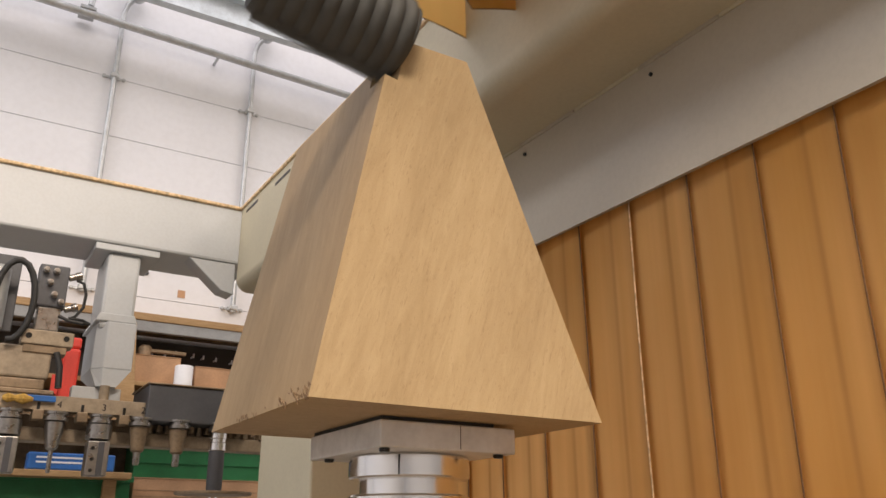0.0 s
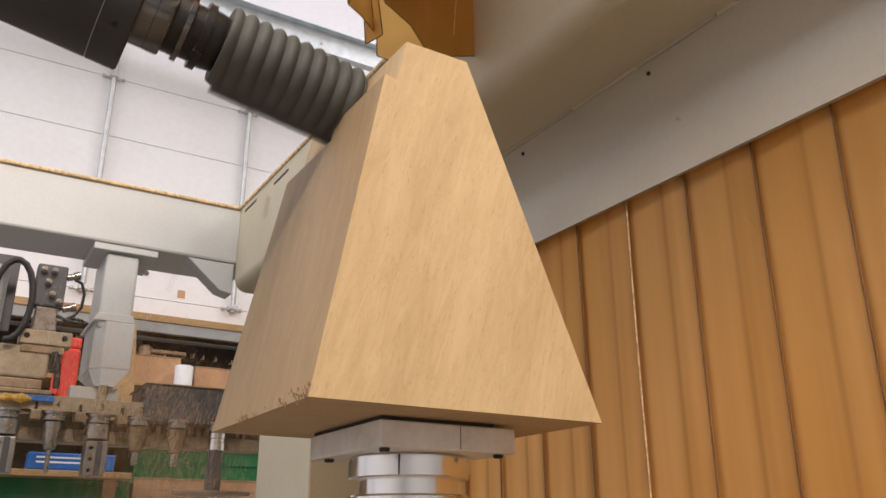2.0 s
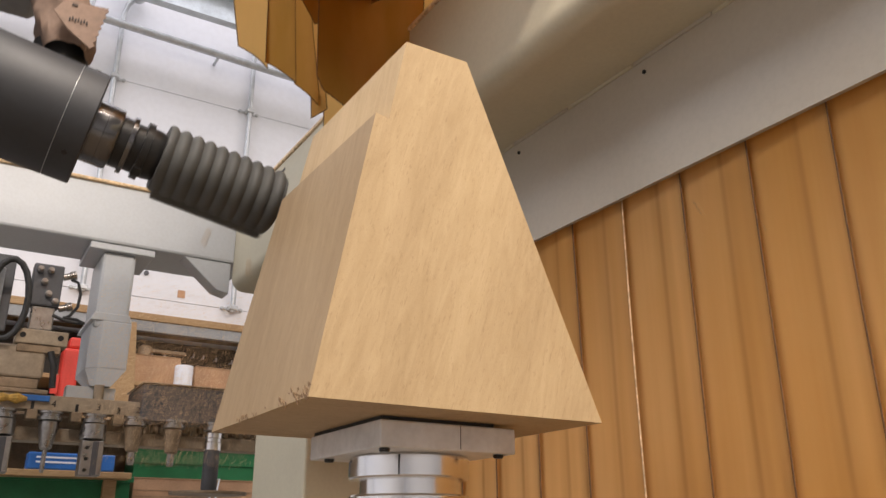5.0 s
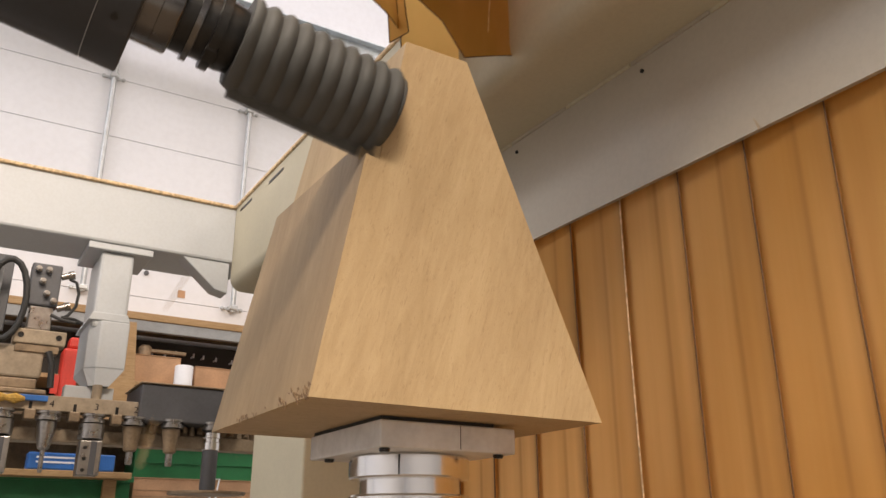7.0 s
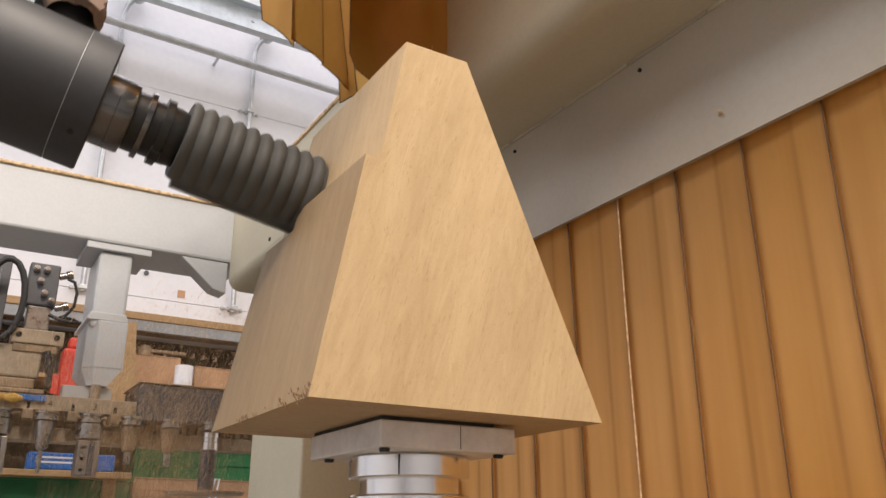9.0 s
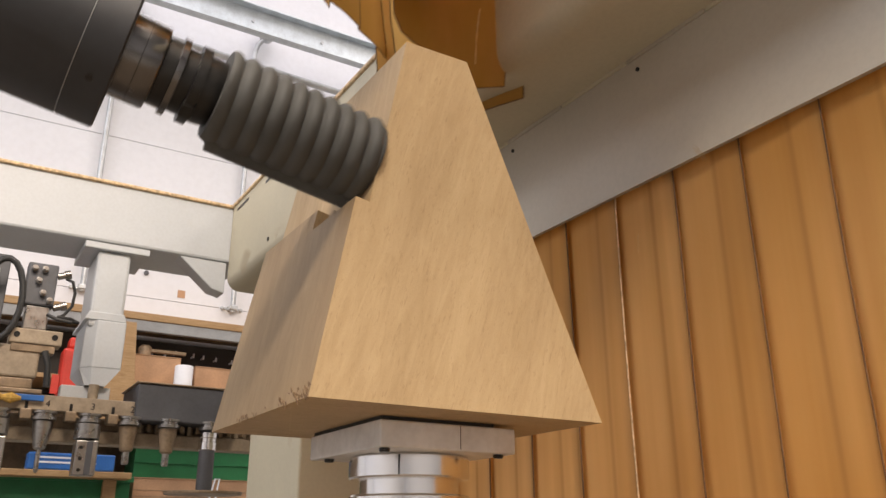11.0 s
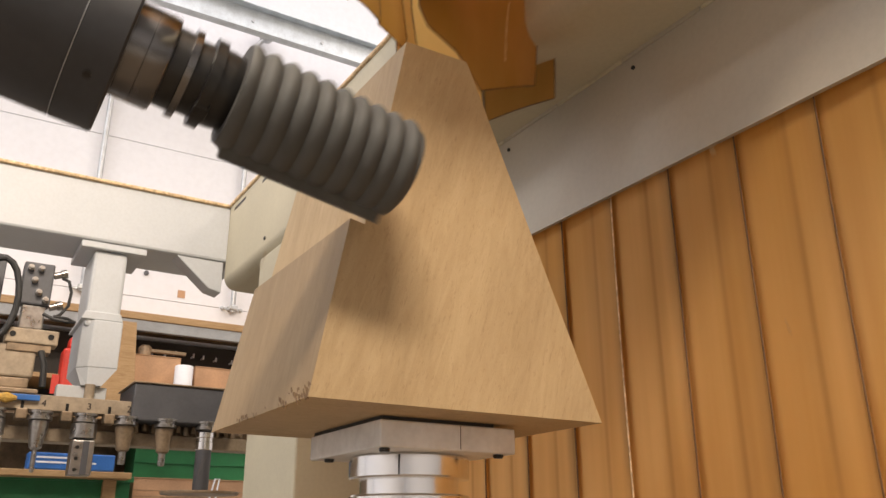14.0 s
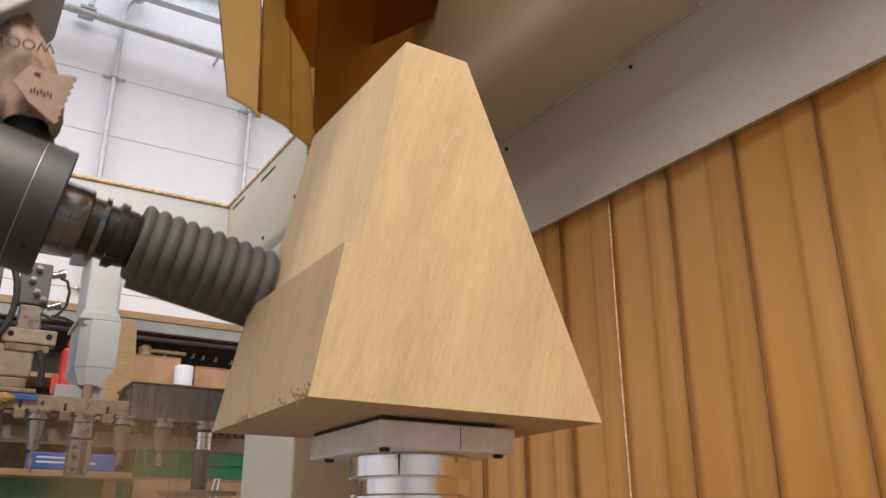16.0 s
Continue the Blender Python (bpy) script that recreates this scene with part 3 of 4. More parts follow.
def build_gantry():
    g = thing("gantry", "cream and grey painted steel bridge of a milling machine", "gantry")
    arc = [(0.786 - 0.04 * math.sin(radians(a)), Z(0.805) - 0.04 * math.cos(radians(a))) for a in range(0, 91, 10)]
    beam = part("bridge_beam", prism(arc + [(0.746, Z(1.055)), (1.30, Z(1.055)), (1.30, Z(0.765))], -1.6, 2.52), CREAM, g, smooth=True)
    for y0, y1, z in ((2.36, 2.47, 1.028), (2.08, 2.20, 1.022)):
        part("slot", box(0.7445, 0.7458, y0, y1, Z(z) - 0.004, Z(z) + 0.004), BLACK, beam)
    for y, z in ((2.14, 0.82), (1.9, 0.86)):
        part("screw", lathe([(0.006, 0), (0.006, 0.003)], 10), BLACK, beam, m=pose(0.7458, y, Z(z), 0, -90, 0))
    skirt = part("skirt_plate", box(0.92, 0.925, -1.6, 2.45, Z(0.535), Z(0.762)), PLATE, g, "grey painted sheet steel skirt")
    # folded lip with gaps along the head of the skirt
    y, i = -1.55, 0
    while y < 2.3:
        part("lip", box(0.9165, 0.9198, y, y + 0.168, Z(0.7585), Z(0.7645)), PLATE if i % 2 else CREAM, skirt)
        y += 0.172
        i += 1
    for i in range(10):
        y = 1.185 - 0.352 * (i - 2)
        part("bolt", lathe([(0.0036, 0), (0.0036, 0.003), (0.002, 0.004)], 12), BLACK, skirt, m=pose(0.9198, y, Z(0.737), 0, -90, 0))
    part("edge_fold", box(0.914, 0.9198, -1.6, 2.45, Z(0.533), Z(0.537)), PLATE, skirt)
    part("leg", box(0.746, 1.25, 1.81, 2.17, 0.0, Z(0.764), 0.006), CREAM, g)
    arm = part("side_beam", box(-1.4, 0.80, 2.523, 2.75, Z(0.86), Z(1.052), 0.008), PAINT, g, "grey white painted box beam")
    part("dust_line", box(-1.4, 0.744, 2.514, 2.545, Z(1.0485), Z(1.060), 0.004), DUST, arm, "orange sawdust on the beam edge")
    part("dust_line", box(0.740, 0.760, 1.2, 2.535, Z(1.0505), Z(1.0625), 0.004), DUST, arm, "orange sawdust on the beam edge")
    for y, r in ((2.40, 0.018), (2.36, 0.013), (2.44, 0.011)):
        part("dust_heap", lathe([(r, 0), (r * 0.8, r * 0.6), (r * 0.3, r)], 10), DUST, arm, m=pose(0.765, y, Z(1.056)))
    part("gusset", prism([(0.59, Z(0.859)), (0.742, Z(0.859)), (0.742, Z(0.755)), (0.70, Z(0.765))], 2.53, 2.60, bevel=0.003), PAINT, g)
    part("pillar_flange", box(0.31, 0.50, 2.53, 2.75, Z(0.838), Z(0.859), 0.003), PAINT, g)
    part("pillar", box(0.352, 0.449, 2.545, 2.74, Z(0.60), Z(0.837), 0.010), PAINT, g)
    part("pillar_shoulder", prism([(0.340, Z(0.62)), (0.459, Z(0.62)), (0.450, Z(0.645)), (0.350, Z(0.645))], 2.538, 2.79, bevel=0.003), PAINT, g)
    # housing with chamfered upright edges, and a blunt tapered foot
    plan = [(0.350, 2.570), (0.378, 2.535), (0.459, 2.535), (0.459, 2.79), (0.378, 2.79), (0.350, 2.76)]
    part("pillar_housing", prism(plan, Z(0.478), Z(0.6195), axis="z", bevel=0.003), PAINT, g)
    foot = bmesh.new()
    hi = [foot.verts.new((x, y, Z(0.4775))) for x, y in plan]
    lo = [foot.verts.new((0.392 + (x - 0.40) * 0.5, 2.585 + (y - 2.66) * 0.4, Z(0.425))) for x, y in plan]
    foot.faces.new(hi[::-1]), foot.faces.new(lo)
    for q in range(6):
        foot.faces.new((hi[q], hi[(q + 1) % 6], lo[(q + 1) % 6], lo[q]))
    part("pillar_foot", foot, PAINT, g)
    part("locating_pin", lathe([(0.012, 0.0), (0.014, 0.002), (0.014, 0.05)], 20), SOILED, g, m=pose(0.392, 2.538, Z(0.3765)), smooth=True)
    part("foot_block", box(0.306, 0.441, 2.556, 2.60, Z(0.383), Z(0.424), 0.003), PAINT, g)
    return g


gantry = build_gantry()


def digit(text, size, m, parent, mat=None):
    cu = bpy.data.curves.new("digit", "FONT")
    cu.body, cu.size, cu.extrude, cu.align_x = text, size, 0.0006, "CENTER"
    tmp = bpy.data.objects.new("tmp", cu)
    scene.collection.objects.link(tmp)
    me = bpy.data.meshes.new_from_object(tmp.evaluated_get(bpy.context.evaluated_depsgraph_get()))
    bpy.data.objects.remove(tmp)
    me.materials.clear()
    me.materials.append(mat or INK)
    ob = new("printed_text", me)
    ob.matrix_basis = m
    ob.parent = parent
    return ob


def build_rack():
    r = thing("tool_rack", "linear tool changer rack with numbered pockets and pneumatics", "tool rack", (0, 2.50, Z(0)))
    bar = part("rack_bar", box(-0.5, 0.505, 0.0, 0.05, 0.340, 0.382, 0.002), SOILED, r)
    for x, t in ((0.392, "3"), (0.500, "2"), (0.275, "4")):
        digit(t, 0.026, pose(x, -0.0012, 0.350, 90, 0, 0), bar)
    for x in (0.335, 0.447, 0.222, 0.110):
        part("notch", box(x - 0.004, x + 0.004, -0.0015, -0.0002, 0.338, 0.362), BLACK, bar)
        part("finger", box(x - 0.014, x + 0.014, -0.02, 0.03, 0.312, 0.3395, 0.003), BRASS, r)
    part("under_rail", box(-0.5, 0.92, 0.05, 0.12, 0.262, 0.30, 0.004), SOILED, r, "dust-coated steel rail")
    part("back_rail", box(-0.5, 0.92, 0.08, 0.14, 0.301, 0.338, 0.004), SOILED, r)
    for i in range(16):
        x = 0.53 + 0.024 * i
        part("stop_lug", box(x, x + 0.011, 0.046 - 0.004 * (i % 3), 0.075, 0.300 + 0.006 * (i % 2), 0.326, 0.002), BRASS if i % 3 else SOILED, r)
    cover = part("cover", box(0.505, 0.80, -0.02, 0.20, 0.328, 0.434, 0.004), CHARCOAL, r, "charcoal sheet steel cover box")
    part("cover_lid", box(0.500, 0.806, -0.026, 0.21, 0.4345, 0.4395, 0.002), BRASS, cover)
    # pneumatic block over the bar
    part("body_block", box(0.10, 0.235, 0.0, 0.07, 0.425, 0.515, 0.006), SOILED, r)
    part("lower_block", box(0.11, 0.228, 0.005, 0.07, 0.395, 0.4245, 0.004), BRASS, r)
    part("side_bracket", box(0.06, 0.082, -0.01, 0.05, 0.385, 0.49, 0.004), GALV, r)
    part("spacer", box(0.115, 0.255, -0.005, 0.06, 0.382, 0.3945, 0.003), BRASS, r)
    yoke = part("yoke", box(0.150, 0.285, -0.01, 0.05, 0.518, 0.560, 0.004), SOILED, r, "tan dusty clamp block")
    part("yoke_skirt", box(0.158, 0.270, -0.005, 0.045, 0.496, 0.5175, 0.002), BRASS, r)
    for x in (0.168, 0.265):
        part("hole", lathe([(0.008, 0), (0.008, 0.002)], 16), BLACK, yoke, m=pose(x, -0.0101, 0.541, 90, 0, 0))
    valve = part("valve", box(0.168, 0.248, -0.005, 0.045, 0.63, 0.755, 0.005), CHARCOAL, r, "dark pneumatic valve with fittings")
    part("valve_foot", box(0.178, 0.240, 0.0, 0.045, 0.5605, 0.6295, 0.004), SILVER, r)
    for x, z in ((0.185, 0.735), (0.212, 0.735), (0.20, 0.70), (0.215, 0.665), (0.235, 0.645)):
        part("fitting", lathe([(0.009, 0), (0.009, 0.012), (0.006, 0.013), (0.006, 0.022)], 12), SILVER, valve, m=pose(x, -0.0052, z, 90, 0, 0), smooth=True)
    for z in (0.725, 0.63):
        part("elbow", lathe([(0.010, 0), (0.010, 0.02), (0.013, 0.021), (0.013, 0.035)], 14), SILVER, valve, m=pose(0.249, 0.01, z, 0, 70, 0), smooth=True)
    part("hose", tube([(0.272, 0.01, 0.722), (0.290, 0.0, 0.712), (0.300, 0.0, 0.680), (0.297, 0.0, 0.64), (0.280, 0.0, 0.612), (0.268, 0.0, 0.604)], 0.0045, 8), RUBBER, r, smooth=True)
    part("hose", tube([(0.235, -0.01, 0.605), (0.262, -0.02, 0.592), (0.30, -0.02, 0.588), (0.318, -0.01, 0.592), (0.30, 0.0, 0.602), (0.262, 0.0, 0.604)], 0.005, 8), RUBBER, r, smooth=True)
    loop = [(0.115 + 0.05 * math.cos(a), -0.02, 0.635 + 0.115 * math.sin(a)) for a in [radians(q) for q in range(-95, 200, 20)]]
    part("hose", tube(loop, 0.009, 10), RUBBER, r, "thick black hose loop", smooth=True)
    part("back_plate", box(0.02, 0.125, 0.06, 0.07, 0.56, 0.785, 0.003), CHARCOAL, r)
    part("cylinder", lathe([(0.03, 0), (0.03, 0.17), (0.02, 0.18)], 24), GALV, r, m=pose(0.07, 0.03, 0.56), smooth=True)
    part("lever", tube([(0.245, -0.01, 0.50), (0.258, -0.015, 0.46), (0.262, -0.015, 0.40)], 0.009, 10), RUBBER, r, smooth=True)
    part("tag", box(0.19, 0.262, -0.014, -0.006, 0.362, 0.378, 0.002), BLUE, r, "blue plastic tag")
    part("rag", lathe([(0.006, 0), (0.013, 0.012), (0.008, 0.03), (0.015, 0.05), (0.005, 0.075)], 9), OCHRE, r, "yellow cord knot", m=pose(0.13, -0.015, 0.365, 0, 90, 0))
    return r


rack = build_rack()


def tool_holder(x, shape, label):
    """A taper tool hanging in a pocket of the rack."""
    h = thing("tool_holder", label, "tool holder", (x, 2.50, Z(0.339)), group="tools in the rack")
    part("taper", lathe([(0.020, -0.022), (0.0315, -0.021), (0.0315, -0.012), (0.026, -0.011), (0.026, -0.004), (0.0315, -0.003), (0.0315, 0.003)], 32), SILVER, h, smooth=True, m=pose(0, -0.006, -0.006))
    if shape == "collet":
        part("collet_nut", lathe([(0.010, -0.105), (0.016, -0.10), (0.020, -0.075), (0.025, -0.045), (0.026, -0.03)], 28), SILVER, h, smooth=True)
        part("bit", lathe([(0.004, -0.165), (0.006, -0.16), (0.006, -0.105)], 16), SILVER, h, smooth=True)
    elif shape == "short":
        part("collet_nut", lathe([(0.012, -0.10), (0.018, -0.095), (0.022, -0.06), (0.026, -0.04), (0.026, -0.03)], 28), BRASS, h, smooth=True)
        part("bit", lathe([(0.008, -0.135), (0.010, -0.13), (0.010, -0.10)], 16), SILVER, h, smooth=True)
    elif shape == "knife":
        part("arbor", lathe([(0.022, -0.075), (0.034, -0.07), (0.034, -0.03)], 28), SILVER, h, smooth=True)
        body = part("cutter_body", box(-0.028, 0.030, -0.028, 0.028, -0.17, -0.076, 0.003), SILVER, h)
        part("insert_seat", box(0.0, 0.016, -0.0295, -0.0285, -0.168, -0.078), CHARCOAL, body)
        for z in (-0.16, -0.13, -0.10):
            part("clamp_screw", lathe([(0.005, 0), (0.005, 0.002)], 10), BLACK, body, m=pose(-0.014, -0.0283, z + 0.004, 90, 0, 0))
    else:
        part("arbor", lathe([(0.021, -0.20), (0.023, -0.195), (0.023, -0.03)], 28), CHARCOAL, h, smooth=True)
        part("collar", lathe([(0.024, -0.085), (0.0265, -0.083), (0.0265, -0.062), (0.0245, -0.06), (0.0245, -0.05), (0.0265, -0.048), (0.0265, -0.034), (0.024, -0.032)], 28), STEEL, h, "bright steel collar", smooth=True)
        part("saw_disc", lathe([(0.11, -0.212), (0.112, -0.208), (0.112, -0.204), (0.04, -0.2035)], 48), BRASS, h, "flat brown saw disc")
    return h


TOOLS = [tool_holder(0.155, "knife", "dull steel cutter body hanging in the tool rack"),
         tool_holder(0.270, "collet", "steel collet chuck with a thin bit in the tool rack"),
         tool_holder(0.386, "knife", "square planing cutter with screws in the tool rack"),
         tool_holder(0.495, "short", "brown collet chuck with a short bit in the tool rack"),
         tool_holder(0.606, "short", "brown collet chuck with a short bit in the tool rack"),
         tool_holder(0.726, "saw", "dark arbor with a saw disc in the tool rack")]


def build_curtain():
    """Strips edge over edge, each with a soft ridge down it."""
    c = thing("strip_curtain", "dusty amber vinyl strip curtain hanging below the bridge", "curtain", (0, 0, 0))
    rng = random.Random(8)
    for i in range(-3, 12):
        y1 = STRIP_Y + STRIP_PITCH * i          # the front edge
        w, n, rows = 0.142, 38, 12
        lean, bow = rng.uniform(-0.005, 0.005), rng.uniform(-0.003, 0.003)
        bm = bmesh.new()
        grid = []
        for k in range(n + 1):
            f = k / n
            col = []
            for q in range(rows + 1):
                v = q / rows
                step = 1 / (1 + math.exp(-(f - 0.36 - 0.012 * math.sin(2.5 * v + i)) / 0.03))
                x = 0.9275 + 0.0060 * f + 0.0012 * step - 0.0006 * math.sin(math.pi * f) * (0.4 + 0.6 * v)
                y = y1 + w * f + lean * v + bow * math.sin(math.pi * v) + 0.0012 * math.sin(7 * v + 2 * i)
                col.append(bm.verts.new((x, y, Z(0.545) - 0.95 * v)))
            grid.append(col)
        for lo, hi in zip(grid, grid[1:]):
            for q in range(rows):
                bm.faces.new((lo[q], lo[q + 1], hi[q + 1], hi[q]))
        edge = [v.co + Vector((-0.0008, -0.0003, 0)) for v in grid[0]]
        bmesh.ops.solidify(bm, geom=bm.faces[:], thickness=0.002)
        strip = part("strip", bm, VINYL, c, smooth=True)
        # one edge is coloured pale to paint in its highlight, the others stay dark
        part("hem", tube(edge, 0.0013, 6), DUST if i == 3 else HEM, strip, "pale highlight line along a strip edge" if i == 3 else "", smooth=True)
    part("hanging_rail", box(0.9255, 0.95, 0.0, 2.3, Z(0.546), Z(0.57)), PLATE, c)
    return c


curtain = build_curtain()


# ---- the milling head ----
def build_head():
    head = thing("milling_head", "dark grey milling spindle with cutter, amber flaps and paper sack", "milling head")
    tool = pose(0, 0, 0, 0, -(90 - 11), 0)
    body = part("spindle", lathe([(0.044, 0.270), (0.076, 0.2705), (0.078, 0.2725), (0.078, 0.304), (0.0772, 0.3045), (0.0772, 0.3055), (0.078, 0.306), (0.078, 0.60)], 96), SPINDLE, head, m=tool, smooth=True)
    part("scribe_ring", lathe([(0.0774, 0.3046), (0.0779, 0.3048), (0.0779, 0.3052), (0.0774, 0.3054)], 96), GALV, body)
    for a in (215, 335, 95):
        part("plug", lathe([(0.0035, 0), (0.0035, 0.0012)], 12), BLACK, body, m=pose(0, 0, 0, 0, 0, a) @ pose(0.0776, 0, 0.288, 0, 90, 0))
    part("nose", lathe([(0.036, 0.236), (0.0415, 0.2365), (0.043, 0.239), (0.043, 0.254), (0.0427, 0.2543), (0.0427, 0.2547), (0.043, 0.255), (0.043, 0.2705)], 64), NOSE, head, m=tool, smooth=True)
    holder = part("tool_holder_body", lathe([(0.030, 0.165), (0.033, 0.17), (0.036, 0.187), (0.036, 0.194), (0.041, 0.1945), (0.041, 0.2035), (0.034, 0.204), (0.034, 0.2155), (0.036, 0.216), (0.036, 0.2355)], 64), BLACK, head, m=tool, smooth=True)
    part("grip_ring", lathe([(0.035, 0.2162), (0.0408, 0.2165), (0.0408, 0.2225), (0.0365, 0.223)], 64), NOSE, holder, smooth=True)
    for a in (20, 200):
        part("drive_key", box(0.034, 0.0425, -0.008, 0.008, 0.1925, 0.2050, 0.001), BLACK, holder, m=pose(0, 0, 0, 0, 0, a))

    # planing cutter: a scalloped row of teeth on one side, a smooth back, and a narrow knife set opposite the teeth
    bm = bmesh.new()
    n, length, pitch = 90, 0.176, 0.0178
    m = 150
    rings = []
    for q in range(m + 1):
        z = length * q / m
        ring = []
        for k in range(n):
            a = 2 * math.pi * k / n
            off = abs((a - radians(318) - 1.5 * (z - 0.09) + math.pi) % (2 * math.pi) - math.pi)
            land = 0.55 + 0.45 / (1 + math.exp((off - radians(72)) / 0.16))
            tooth = abs(math.sin(math.pi * (z + 0.0035 * math.sin(a)) / pitch)) ** 0.8
            rad = 0.0455 + land * (0.0062 * tooth - 0.0015)
            back = abs((a - radians(158) + math.pi) % (2 * math.pi) - math.pi)
            if back < radians(5) and 4 < q < m - 6:
                rad = 0.0575
            if q < 2:
                rad -= 0.0015 * (2 - q)
            ring.append(bm.verts.new((rad * math.cos(a), rad * math.sin(a), z)))
        rings.append(ring)
    for lo, hi in zip(rings, rings[1:]):
        for k in range(n):
            bm.faces.new((lo[k], lo[(k + 1) % n], hi[(k + 1) % n], hi[k]))
    bm.faces.new(rings[0][::-1])
    bm.faces.new(rings[-1])
    cutter = part("cutter", bm, CUTTER, head, "grey toothed planing cutter", m=tool, smooth=True)
    return head, cutter, tool


head, cutter, TOOL = build_head()


def flap(name, lower_a, lower_b, height, bulge):
    """One hanging sheet of the dust hood: its lower corners, and how far it bows and leans."""
    a, b = Vector(lower_a), Vector(lower_b)
    side = (b - a).cross(Vector((0, 0, 1))).normalized()
    bm = bmesh.new()
    n, rows = 8, 8
    grid = []
    for k in range(n + 1):
        f = k / n
        col = []
        for q in range(rows + 1):
            v = q / rows
            p = a.lerp(b, f) + Vector((0, 0, height * v)) + side * (bulge * math.sin(math.pi * f) * (1 - 0.6 * v))
            col.append(bm.verts.new(p))
        grid.append(col)
    for lo, hi in zip(grid, grid[1:]):
        for q in range(rows):
            bm.faces.new((lo[q], lo[q + 1], hi[q + 1], hi[q]))
    rim = [v.co.copy() for v in reversed(grid[0])] + [col[0].co.copy() for col in grid[1:]] + [v.co.copy() for v in grid[-1][1:]]
    bmesh.ops.solidify(bm, geom=bm.faces[:], thickness=0.003)
    ob = part(name, bm, AMBER, head, "smoky amber vinyl flap", smooth=True)
    part("hem", tube(rim, 0.0012, 6), HEM, ob)
    return ob


def sheet(left, right, bow=0.0, mat=AMBER):
    """One stiff hanging sheet of the dust hood between its two side edges, each from the rim down."""
    bm = bmesh.new()
    n, fine = 8, 4
    def along(edge):
        pts = [Vector(p) for p in edge]
        return [a.lerp(b, j / fine) for a, b in zip(pts, pts[1:]) for j in range(fine)] + [pts[-1]]
    a, b = along(left), along(right)
    side = (b[0] - a[0]).cross(Vector((0, 0, 1))).normalized()
    grid = [[bm.verts.new(p.lerp(q, k / n) + side * bow * math.sin(math.pi * k / n)) for p, q in zip(a, b)] for k in range(n + 1)]
    for lo, hi in zip(grid, grid[1:]):
        for q in range(len(a) - 1):
            bm.faces.new((lo[q], lo[q + 1], hi[q + 1], hi[q]))
    rim = [v.co.copy() for v in grid[0]] + [col[-1].co.copy() for col in grid[1:]] + [v.co.copy() for v in reversed(grid[-1][:-1])]
    bmesh.ops.solidify(bm, geom=bm.faces[:], thickness=0.003)
    ob = part("hood_flap", bm, mat, head, "smoky amber vinyl flap" if mat == AMBER else "clear amber vinyl flap", smooth=True)
    part("hem", tube(rim, 0.0011, 6), HEM, ob)
    return ob


